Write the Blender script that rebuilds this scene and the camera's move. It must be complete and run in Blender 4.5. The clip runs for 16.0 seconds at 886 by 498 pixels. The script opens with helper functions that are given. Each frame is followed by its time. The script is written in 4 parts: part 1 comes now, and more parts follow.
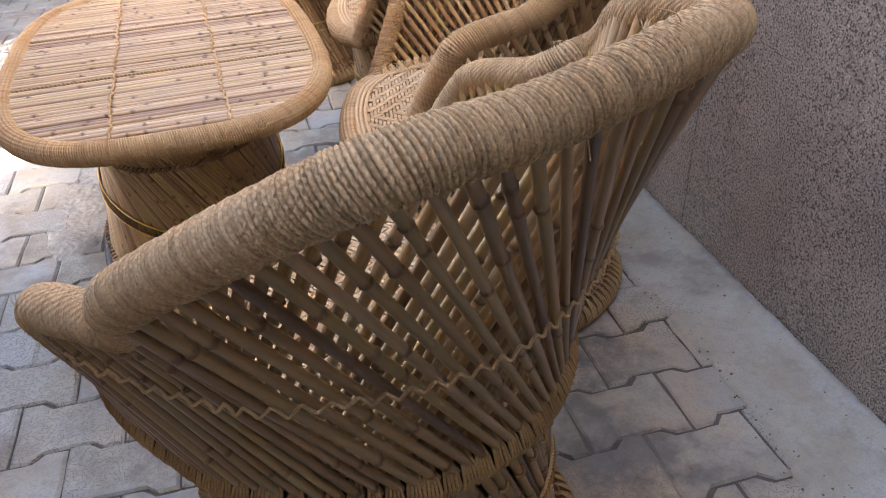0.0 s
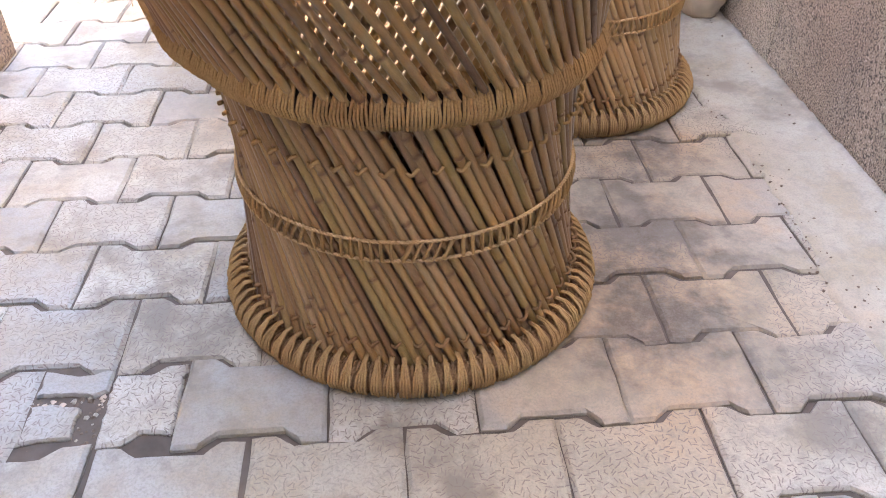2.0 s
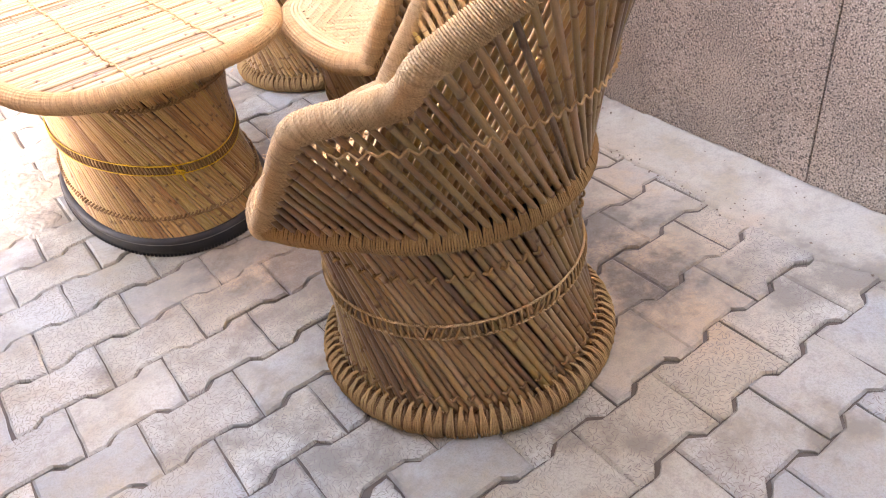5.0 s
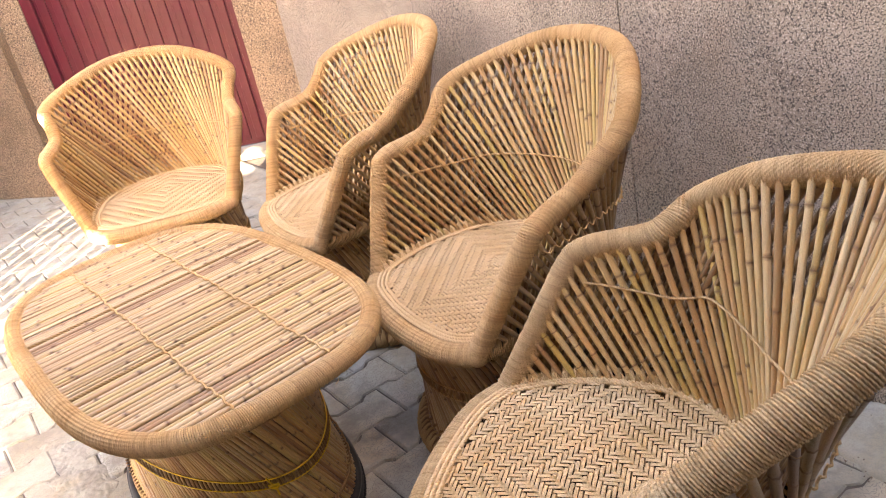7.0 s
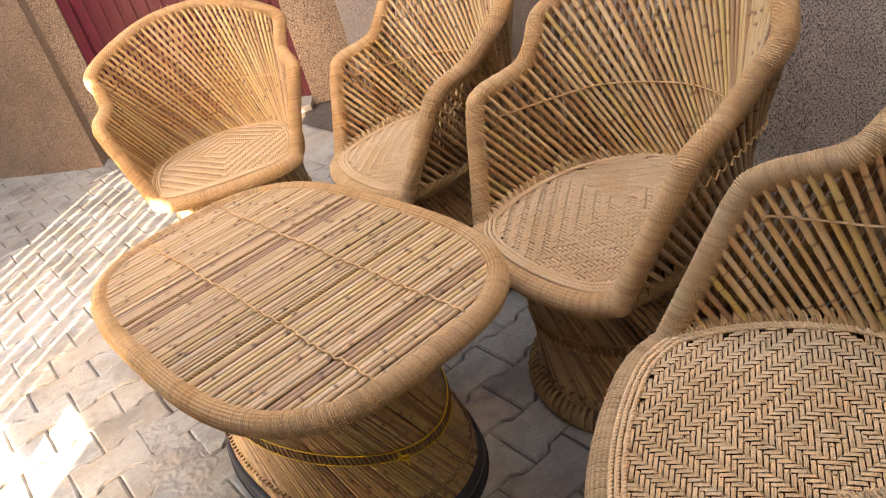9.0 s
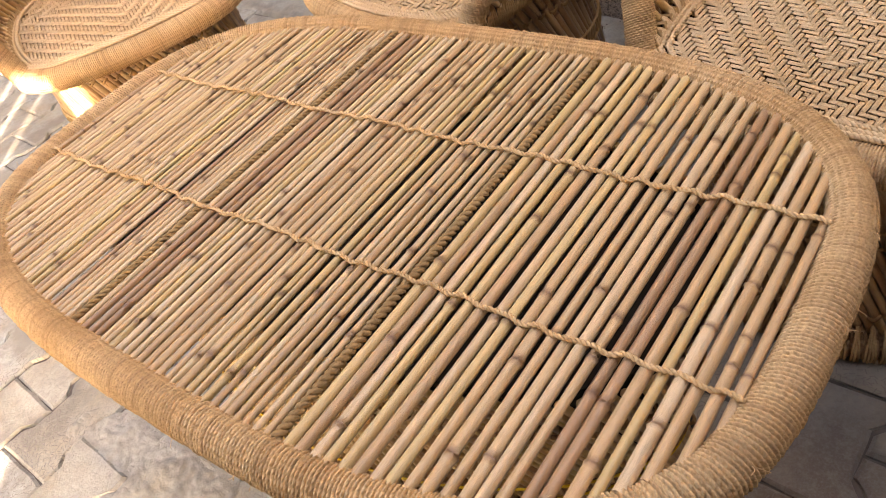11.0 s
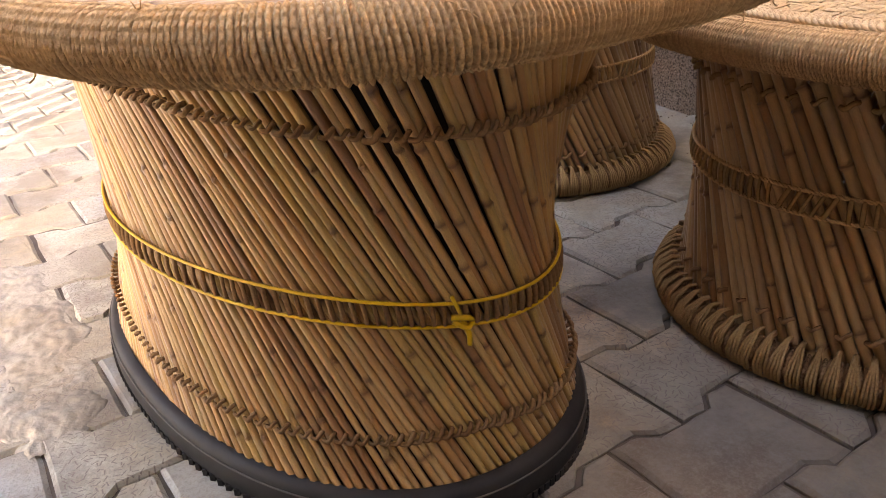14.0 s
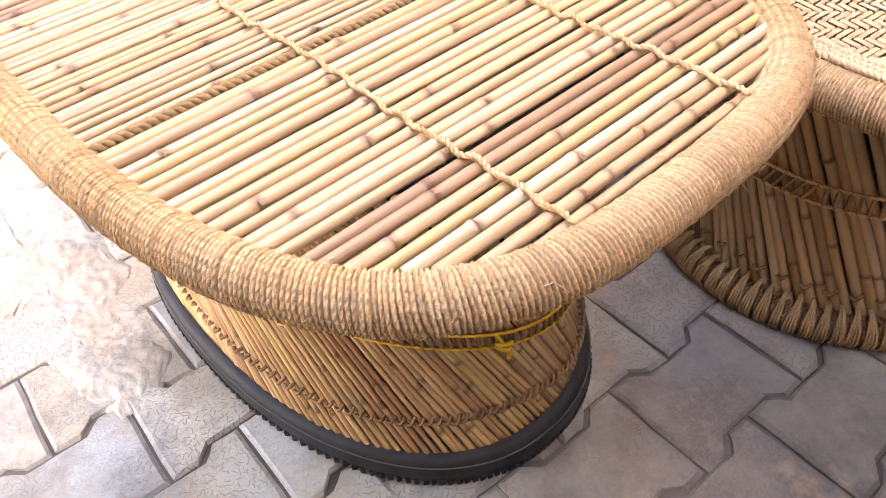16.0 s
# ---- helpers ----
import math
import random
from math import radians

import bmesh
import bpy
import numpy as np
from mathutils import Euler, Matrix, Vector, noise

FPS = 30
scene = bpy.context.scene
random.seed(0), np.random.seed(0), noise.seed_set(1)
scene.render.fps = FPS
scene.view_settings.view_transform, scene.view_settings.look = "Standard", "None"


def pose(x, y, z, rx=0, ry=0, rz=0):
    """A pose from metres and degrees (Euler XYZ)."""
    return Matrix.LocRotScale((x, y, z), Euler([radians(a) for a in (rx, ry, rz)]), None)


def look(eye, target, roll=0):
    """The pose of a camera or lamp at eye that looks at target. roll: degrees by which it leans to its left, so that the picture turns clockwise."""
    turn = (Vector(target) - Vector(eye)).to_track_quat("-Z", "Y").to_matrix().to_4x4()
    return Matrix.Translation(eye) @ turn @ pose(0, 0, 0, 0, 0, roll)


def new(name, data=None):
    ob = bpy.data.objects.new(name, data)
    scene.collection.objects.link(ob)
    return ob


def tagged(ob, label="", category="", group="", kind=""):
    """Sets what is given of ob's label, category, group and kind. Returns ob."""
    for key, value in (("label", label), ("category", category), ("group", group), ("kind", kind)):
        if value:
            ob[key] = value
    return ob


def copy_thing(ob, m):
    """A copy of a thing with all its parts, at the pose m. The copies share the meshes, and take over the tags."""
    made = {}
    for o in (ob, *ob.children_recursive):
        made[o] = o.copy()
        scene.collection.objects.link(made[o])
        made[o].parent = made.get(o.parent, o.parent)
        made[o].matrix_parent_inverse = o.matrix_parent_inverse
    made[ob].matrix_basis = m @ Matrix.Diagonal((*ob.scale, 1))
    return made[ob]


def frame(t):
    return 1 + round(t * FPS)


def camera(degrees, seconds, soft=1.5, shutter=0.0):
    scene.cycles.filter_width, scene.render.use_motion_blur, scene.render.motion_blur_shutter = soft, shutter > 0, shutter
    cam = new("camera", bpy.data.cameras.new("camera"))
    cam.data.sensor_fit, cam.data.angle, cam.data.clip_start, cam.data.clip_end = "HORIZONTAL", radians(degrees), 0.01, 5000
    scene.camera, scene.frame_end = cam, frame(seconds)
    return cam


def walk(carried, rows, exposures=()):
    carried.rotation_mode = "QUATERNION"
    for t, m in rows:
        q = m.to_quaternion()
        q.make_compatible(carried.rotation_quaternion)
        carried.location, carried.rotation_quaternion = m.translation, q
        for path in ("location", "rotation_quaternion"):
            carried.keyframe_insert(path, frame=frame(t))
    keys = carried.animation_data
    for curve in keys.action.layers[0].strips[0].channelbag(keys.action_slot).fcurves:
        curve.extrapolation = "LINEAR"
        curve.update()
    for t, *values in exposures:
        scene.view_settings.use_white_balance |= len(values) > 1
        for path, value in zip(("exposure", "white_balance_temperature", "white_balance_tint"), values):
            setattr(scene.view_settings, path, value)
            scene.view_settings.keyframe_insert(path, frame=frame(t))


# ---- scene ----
cam = camera(59.7, 16.0, 1.0)
PATH = [
    (0, (-0.08, 0.089, 1.047), (0.323, 1.712, -0.05), -2.8),
    (0.5, (0.038, -0.036, 0.996), (0.211, 1.672, -0.029), -2.3),
    (1, (0.015, -0.073, 0.922), (0.106, 1.589, -0.188), -0.8),
    (1.5, (-0.025, -0.108, 0.846), (0.054, 1.494, -0.349), -0.1),
    (2, (-0.029, -0.128, 0.818), (0.11, 1.426, -0.434), 0.6),
    (2.5, (-0.026, -0.133, 0.885), (0.205, 1.368, -0.416), 0.5),
    (3, (-0.133, -0.178, 0.983), (0.206, 1.27, -0.355), -0.6),
    (3.2, (-0.187, -0.184, 0.998), (0.204, 1.247, -0.344), -1.2),
    (5.3, (-0.649, -0.105, 1.126), (0.238, 1.244, -0.054), -8.9),
    (5.5, (-0.654, -0.096, 1.147), (0.262, 1.262, 0.0), -9.2),
    (6, (-0.624, -0.011, 1.182), (0.332, 1.404, 0.14), -10.2),
    (6.5, (-0.601, 0.124, 1.23), (0.383, 1.595, 0.298), -11.1),
    (7, (-0.602, 0.217, 1.26), (0.382, 1.737, 0.41), -12.2),
    (7.5, (-0.655, 0.277, 1.315), (0.331, 1.824, 0.518), -13.0),
    (8, (-0.704, 0.304, 1.297), (0.274, 1.858, 0.503), -13.6),
    (8.5, (-0.728, 0.336, 1.262), (0.214, 1.882, 0.412), -14.7),
    (9, (-0.7, 0.454, 1.24), (0.195, 1.968, 0.289), -16.9),
    (9.2, (-0.677, 0.563, 1.2), (0.202, 2.069, 0.219), -18.5),
    (11.3, (-0.661, 1.3, 0.992), (0.277, 2.401, -0.389), -17.4),
    (11.5, (-0.667, 1.288, 0.963), (0.27, 2.378, -0.427), -15.5),
    (12, (-0.664, 1.268, 0.894), (0.286, 2.373, -0.476), -10.4),
    (12.5, (-0.633, 1.254, 0.85), (0.341, 2.412, -0.458), -6.9),
    (13, (-0.638, 1.196, 0.775), (0.359, 2.513, -0.353), -6.1),
    (13.5, (-0.624, 1.107, 0.61), (0.372, 2.576, -0.311), -5.3),
    (14, (-0.614, 1.052, 0.559), (0.379, 2.561, -0.298), -3.8),
    (14.5, (-0.621, 1.034, 0.525), (0.38, 2.535, -0.339), -2.4),
    (15, (-0.618, 1.024, 0.533), (0.37, 2.47, -0.434), -2.1),
    (15.5, (-0.63, 1.068, 0.652), (0.301, 2.384, -0.532), -3.1),
    (16, (-0.621, 1.161, 0.86), (0.211, 2.304, -0.554), -4.8),
]
walk(cam, [(t, look(eye, target, roll)) for t, eye, target, roll in PATH], [
    (0, 3.95, 7000, 26), (0.5, 4.15, 7100, 27), (1, 4.6, 7300, 28), (1.5, 5.15, 7700, 30), (2.5, 5.4, 8000, 31), (5.5, 5.12, 8400, 33), (7, 4.28, 8300, 27), (8, 3.87, 8500, 27), (9, 3.76, 8700, 27),
    (11.5, 3.72, 8800, 27), (12.5, 3.85, 8900, 27), (13.5, 3.84, 9300, 30), (14.5, 5.0, 8200, 31), (15, 5.32, 7800, 32), (15.5, 5.3, 7600, 30), (16, 4.95, 7600, 30)])

# ---- light ----
SUN_ELEVATION, SUN_X, SUN_Y = radians(23.8), -0.727, -0.687
world = bpy.data.worlds.new("sky")
scene.world = world
world.use_nodes = True
wn = world.node_tree.nodes
sky = wn.new("ShaderNodeTexSky")
sky.sky_type, sky.sun_disc = "NISHITA", False
sky.sun_elevation = SUN_ELEVATION
sky.sun_rotation = math.atan2(SUN_X, SUN_Y)
sky.dust_density = 2.5
world.node_tree.links.new(sky.outputs[0], wn["Background"].inputs[0])
wn["Background"].inputs[1].default_value = 0.15
sun_data = bpy.data.lights.new("sun", "SUN")
sun_data.energy, sun_data.angle, sun_data.color = 3.0, radians(0.45), (1.0, 0.93, 0.82)
sun = new("sun", sun_data)
c_el = math.cos(SUN_ELEVATION)
sun.matrix_world = look((SUN_X * c_el * 10, SUN_Y * c_el * 10, math.sin(SUN_ELEVATION) * 10), (0, 0, 0))


# ---- materials ----
class Mat:
    """A small builder of node materials."""

    def __init__(self, name, roughness=0.7, metallic=0.0):
        self.m = bpy.data.materials.new(name)
        self.m.use_nodes = True
        self.t = self.m.node_tree
        self.b = self.t.nodes["Principled BSDF"]
        self.b.inputs["Roughness"].default_value = roughness
        self.b.inputs["Metallic"].default_value = metallic
        self.b.inputs["Specular IOR Level"].default_value = 0.35
        self.co = self.t.nodes.new("ShaderNodeTexCoord")
        self.info = self.t.nodes.new("ShaderNodeObjectInfo")

    def link(self, a, b):
        self.t.links.new(a, b)

    def mapped(self, scale, space="Object", shift=False):
        n = self.t.nodes.new("ShaderNodeMapping")
        self.link(self.co.outputs[space], n.inputs["Vector"])
        n.inputs["Scale"].default_value = scale
        if shift:
            c = self.t.nodes.new("ShaderNodeVectorMath")
            c.operation = "SCALE"
            c.inputs[0].default_value = (37.0, 51.0, 23.0)
            self.link(self.info.outputs["Random"], c.inputs["Scale"])
            self.link(c.outputs[0], n.inputs["Location"])
        return n.outputs[0]

    def noise(self, vec, scale, detail=4.0, rough=0.55):
        n = self.t.nodes.new("ShaderNodeTexNoise")
        n.inputs["Scale"].default_value = scale
        n.inputs["Detail"].default_value = detail
        n.inputs["Roughness"].default_value = rough
        self.link(vec, n.inputs["Vector"])
        return n.outputs["Fac"]

    def ramp(self, fac, stops):
        n = self.t.nodes.new("ShaderNodeValToRGB")
        e = n.color_ramp.elements
        while len(e) < len(stops):
            e.new(0.5)
        for el, (p, c) in zip(e, stops):
            el.position = p
            el.color = (*c, 1) if len(c) == 3 else c
        self.link(fac, n.inputs[0])
        return n.outputs[0]

    def mix(self, fac, a, b, mode="MIX"):
        n = self.t.nodes.new("ShaderNodeMix")
        n.data_type, n.blend_type = "RGBA", mode
        for sock, v in ((n.inputs[0], fac), (n.inputs[6], a), (n.inputs[7], b)):
            if isinstance(v, (int, float)):
                sock.default_value = v
            elif isinstance(v, tuple):
                sock.default_value = (*v, 1)
            else:
                self.link(v, sock)
        return n.outputs[2]

    def attr(self, name):
        n = self.t.nodes.new("ShaderNodeAttribute")
        n.attribute_name = name
        return n.outputs["Fac"]

    def colour(self, v):
        self.link(v, self.b.inputs["Base Color"])
        return self

    def bump(self, fac, strength=0.4, distance=0.002):
        n = self.t.nodes.new("ShaderNodeBump")
        n.inputs["Strength"].default_value = strength
        n.inputs["Distance"].default_value = distance
        self.link(fac, n.inputs["Height"])
        if self.b.inputs["Normal"].is_linked:
            self.link(self.b.inputs["Normal"].links[0].from_socket, n.inputs["Normal"])
        self.link(n.outputs[0], self.b.inputs["Normal"])
        return self


def cane_material(name, stops, dark, node_dark=0.85):
    """Dry cane: every stick has its own tint, long streaks, blotches and brown joints."""
    k = Mat(name, 0.28)
    k.b.inputs["Specular IOR Level"].default_value = 0.55
    v = k.mapped((300, 300, 5), shift=True)
    tint = k.ramp(k.info.outputs["Random"], stops)
    streak = k.noise(v, 1.0, 5)
    base = k.mix(k.ramp(streak, [(0.3, (0, 0, 0)), (0.72, (0.7, 0.7, 0.7))]), tint, dark)
    blotch = k.noise(k.mapped((60, 60, 9), shift=True), 1.0, 3)
    base = k.mix(k.ramp(blotch, [(0.58, (0, 0, 0)), (0.66, (0.75, 0.75, 0.75))]), base, (0.12, 0.058, 0.024))
    pale = k.noise(k.mapped((90, 90, 14), shift=True), 1.3, 4)
    base = k.mix(k.ramp(pale, [(0.56, (0, 0, 0)), (0.7, (0.4, 0.4, 0.4))]), base, (0.62, 0.47, 0.27))
    n = k.t.nodes.new("ShaderNodeMath")
    n.operation = "MULTIPLY"
    k.link(k.attr("joint"), n.inputs[0])
    n.inputs[1].default_value = node_dark
    base = k.mix(n.outputs[0], base, (0.13, 0.06, 0.025))
    k.colour(base)
    return k.bump(streak, 0.25, 0.0012).m


def rope_material(name, a, b, c):
    """Hand-laid grass rope with fibres, paler and greyer patches."""
    k = Mat(name, 0.9)
    k.b.inputs["Specular IOR Level"].default_value = 0.1
    v = k.mapped((1, 1, 1))
    big = k.noise(v, 9.0, 3)
    fine = k.noise(v, 420.0, 4, 0.7)
    col = k.mix(k.ramp(big, [(0.35, (0, 0, 0)), (0.68, (1, 1, 1))]), a, b)
    col = k.mix(k.ramp(k.attr("tone"), [(0.0, (0, 0, 0)), (0.5, (0, 0, 0)), (1.0, (0.36, 0.36, 0.36))]), col, c)
    col = k.mix(k.ramp(fine, [(0.42, (0, 0, 0)), (0.75, (0.68, 0.68, 0.68))]), col, c)
    k.colour(col)
    wave = k.t.nodes.new("ShaderNodeMath")
    wave.operation = "SINE"
    turn = k.t.nodes.new("ShaderNodeMath")
    turn.operation = "MULTIPLY"
    k.link(k.attr("lay"), turn.inputs[0])
    turn.inputs[1].default_value = 2 * math.pi
    k.link(turn.outputs[0], wave.inputs[0])
    k.bump(wave.outputs[0], 0.6, 0.0009)
    return k.bump(fine, 0.7, 0.0012).m


CANE_OLD = cane_material("cane_weathered", [(0.0, (0.07, 0.04, 0.022)), (0.10, (0.19, 0.105, 0.046)), (0.32, (0.33, 0.20, 0.08)), (0.55, (0.44, 0.285, 0.105)), (0.72, (0.31, 0.225, 0.07)), (0.88, (0.50, 0.335, 0.165)), (1.0, (0.27, 0.165, 0.09))], (0.12, 0.063, 0.03))
CANE = cane_material("cane_honey", [(0.0, (0.20, 0.11, 0.047)), (0.15, (0.37, 0.215, 0.09)), (0.4, (0.52, 0.325, 0.135)), (0.65, (0.59, 0.395, 0.18)), (0.85, (0.64, 0.465, 0.25)), (1.0, (0.42, 0.27, 0.13))], (0.20, 0.108, 0.047))
CANE_TOP = cane_material("cane_pale", [(0.0, (0.26, 0.145, 0.065)), (0.15, (0.42, 0.25, 0.105)), (0.35, (0.58, 0.385, 0.165)), (0.6, (0.66, 0.47, 0.20)), (0.82, (0.70, 0.55, 0.31)), (1.0, (0.56, 0.42, 0.11))], (0.28, 0.15, 0.068), 0.85)
CANE_SLAT = cane_material("cane_slat", [(0.0, (0.34, 0.20, 0.10)), (0.12, (0.53, 0.36, 0.175)), (0.45, (0.68, 0.495, 0.25)), (0.75, (0.77, 0.605, 0.365)), (0.9, (0.70, 0.535, 0.23)), (1.0, (0.52, 0.36, 0.13))], (0.27, 0.15, 0.085), 0.9)
CANE_TABLE = cane_material("cane_amber", [(0.0, (0.26, 0.13, 0.055)), (0.12, (0.45, 0.25, 0.095)), (0.4, (0.62, 0.39, 0.155)), (0.7, (0.70, 0.49, 0.20)), (0.88, (0.60, 0.44, 0.14)), (1.0, (0.38, 0.21, 0.10))], (0.26, 0.125, 0.055))
ROPE = rope_material("grass_rope", (0.61, 0.40, 0.195), (0.71, 0.505, 0.275), (0.25, 0.14, 0.065))
ROPE_OLD = rope_material("weathered_rope", (0.52, 0.36, 0.19), (0.63, 0.47, 0.27), (0.18, 0.11, 0.055))
ROPE_MID = rope_material("brown_grass_rope", (0.36, 0.225, 0.105), (0.46, 0.32, 0.15), (0.17, 0.10, 0.042))
ROPE_DARK = rope_material("old_grass_rope", (0.33, 0.21, 0.095), (0.42, 0.28, 0.13), (0.17, 0.10, 0.045))
SEAT = rope_material("woven_grass", (0.64, 0.45, 0.245), (0.74, 0.555, 0.335), (0.36, 0.23, 0.11))


def plain(name, colour, roughness=0.6, scale=60.0, vary=0.25, bump=0.2):
    k = Mat(name, roughness)
    f = k.noise(k.mapped((1, 1, 1)), scale, 5)
    k.colour(k.mix(f, tuple(c * (1 - vary) for c in colour), tuple(min(1, c * (1 + vary)) for c in colour)))
    return k.bump(f, bump, 0.001).m


YELLOW = plain("yellow_twine", (0.66, 0.42, 0.02), 0.4, 300)
RUBBER = plain("black_rubber", (0.017, 0.0165, 0.016), 0.62, 26, 0.7, 0.6)
RUBBER_SCUFF = plain("scuffed_rubber", (0.09, 0.088, 0.082), 0.7, 200)
KNOT = rope_material("brown_knot_rope", (0.23, 0.135, 0.068), (0.31, 0.195, 0.10), (0.11, 0.06, 0.03))
SEAT_SHADE = plain("seat_shade", (0.09, 0.055, 0.026), 0.9)
# near black that stands in for the shade in gaps between sticks
GAP_SHADE = plain("gap_shade", (0.022, 0.013, 0.007), 0.9)


def granite_material(name, base, dark, light, size):
    k = Mat(name, 0.42)
    v = k.mapped((1, 1, 1), "Generated")
    v = k.t.nodes.new("ShaderNodeNewGeometry").outputs["Position"]
    s1 = k.noise(v, size, 2, 0.6)
    s2 = k.noise(v, size * 1.23, 2, 0.6)
    wide = k.noise(v, 4.0, 6, 0.65)
    col = k.mix(k.ramp(wide, [(0.36, (0, 0, 0)), (0.64, (1, 1, 1))]), base, tuple(c * 0.66 for c in base))
    col = k.mix(k.ramp(s1, [(0.51, (0, 0, 0)), (0.57, (0.9, 0.9, 0.9))]), col, dark)
    col = k.mix(k.ramp(s2, [(0.56, (0, 0, 0)), (0.66, (0.8, 0.8, 0.8))]), col, light)
    k.colour(col)
    return k.bump(s1, 0.12, 0.0006).m


GRANITE = granite_material("flamed_granite", (0.494, 0.415, 0.329), (0.052, 0.046, 0.041), (0.76, 0.69, 0.583), 230.0)
GRANITE_PINK = granite_material("pink_granite", (0.314, 0.235, 0.164), (0.057, 0.042, 0.034), (0.532, 0.43, 0.32), 130.0)


def concrete_material(name, stops, dashes):
    """Dusty concrete: own tint for each stone, tan and dark stains, grain and, on pavers, the pressed pattern of short dashes."""
    k = Mat(name, 0.85)
    pos = k.t.nodes.new("ShaderNodeNewGeometry").outputs["Position"]
    wide = k.noise(pos, 7.0, 6, 0.65)
    stain = k.noise(pos, 2.3, 4)
    patch = k.noise(pos, 3.4, 7, 0.7)
    grain = k.noise(pos, 260.0, 3, 0.7)
    middle = k.noise(pos, 45.0, 5, 0.7)
    col = k.ramp(k.info.outputs["Random"], stops)
    col = k.mix(k.ramp(wide, [(0.42, (0, 0, 0)), (0.62, (0.75, 0.75, 0.75))]), col, (0.331, 0.29, 0.199))
    col = k.mix(k.ramp(patch, [(0.51, (0, 0, 0)), (0.60, (0.75, 0.75, 0.75))]), col, (0.189, 0.18, 0.147))
    col = k.mix(k.ramp(stain, [(0.52, (0, 0, 0)), (0.66, (0.7, 0.7, 0.7))]), col, (0.432, 0.44, 0.38))
    # stains and painted shade by the first chair's wall side and before the table
    for place, reach, tan in (((0.36, 0.74, 0.0), 0.30, 0.44), ((0.50, 1.15, 0.0), 0.20, 0.47), ((-0.23, 1.36, 0.0), 0.22, 0.36), ((-0.05, 1.34, 0.0), 0.24, 0.30), ((0.06, 1.75, 0.0), 0.16, 0.40)):
        spot = k.t.nodes.new("ShaderNodeVectorMath")
        spot.operation = "DISTANCE"
        k.link(pos, spot.inputs[0])
        spot.inputs[1].default_value = place
        warp = k.t.nodes.new("ShaderNodeMath")
        warp.operation = "MULTIPLY_ADD"
        k.link(wide, warp.inputs[0])
        warp.inputs[1].default_value = 0.7
        k.link(spot.outputs["Value"], warp.inputs[2])
        near = k.ramp(warp.outputs[0], [(0.16 + reach, (0.9, 0.9, 0.9)), (0.44 + reach, (0, 0, 0))])
        stain_shade = k.mix(k.ramp(patch, [(tan, (0, 0, 0)), (tan + 0.12, (1, 1, 1))]), (0.45, 0.335, 0.21), (0.14, 0.112, 0.085))
        col = k.mix(near, col, stain_shade)
    col = k.mix(k.ramp(middle, [(0.30, (0.55, 0.55, 0.55)), (0.50, (0, 0, 0))]), col, (0.248, 0.24, 0.199))
    col = k.mix(k.ramp(grain, [(0.3, (0.5, 0.5, 0.5)), (0.55, (0, 0, 0))]), col, (0.221, 0.22, 0.19))
    k.bump(grain, 0.5, 0.0018)
    k.bump(middle, 0.5, 0.003)
    k.bump(wide, 0.5, 0.008)
    if dashes:
        cell = k.t.nodes.new("ShaderNodeTexVoronoi")
        cell.voronoi_dimensions = "2D"
        cell.inputs["Scale"].default_value = 112.0
        k.link(pos, cell.inputs["Vector"])
        off = k.t.nodes.new("ShaderNodeVectorMath")
        off.operation = "SUBTRACT"
        k.link(pos, off.inputs[0])
        k.link(cell.outputs["Position"], off.inputs[1])
        turn = k.t.nodes.new("ShaderNodeVectorRotate")
        turn.rotation_type = "Z_AXIS"
        k.link(off.outputs[0], turn.inputs["Vector"])
        angle = k.t.nodes.new("ShaderNodeMath")
        angle.operation = "MULTIPLY"
        k.link(cell.outputs["Color"], angle.inputs[0])
        angle.inputs[1].default_value = 12.0
        k.link(angle.outputs[0], turn.inputs["Angle"])
        split = k.t.nodes.new("ShaderNodeSeparateXYZ")
        k.link(turn.outputs[0], split.inputs[0])
        marks = []
        for socket, limit in ((split.outputs[0], 0.0043), (split.outputs[1], 0.0008)):
            size = k.t.nodes.new("ShaderNodeMath")
            size.operation = "ABSOLUTE"
            k.link(socket, size.inputs[0])
            less = k.t.nodes.new("ShaderNodeMath")
            less.operation = "LESS_THAN"
            k.link(size.outputs[0], less.inputs[0])
            less.inputs[1].default_value = limit
            marks.append(less.outputs[0])
        both = k.t.nodes.new("ShaderNodeMath")
        both.operation = "MULTIPLY"
        k.link(marks[0], both.inputs[0])
        k.link(marks[1], both.inputs[1])
        worn = k.ramp(k.noise(pos, 5.0, 4), [(0.36, (0, 0, 0)), (0.48, (1, 1, 1))])
        worn = k.mix(k.ramp(k.info.outputs["Random"], [(0.3, (0.15, 0.15, 0.15)), (0.5, (1, 1, 1))]), (0, 0, 0), worn)
        mark = k.mix(worn, (0, 0, 0), both.outputs[0])
        faint = k.mix(0.8, (0, 0, 0), mark)
        col = k.mix(faint, col, (0.20, 0.175, 0.15))
        k.bump(k.mix(mark, (1, 1, 1), (0, 0, 0)), 0.8, 0.0015)
    return k.colour(col).m


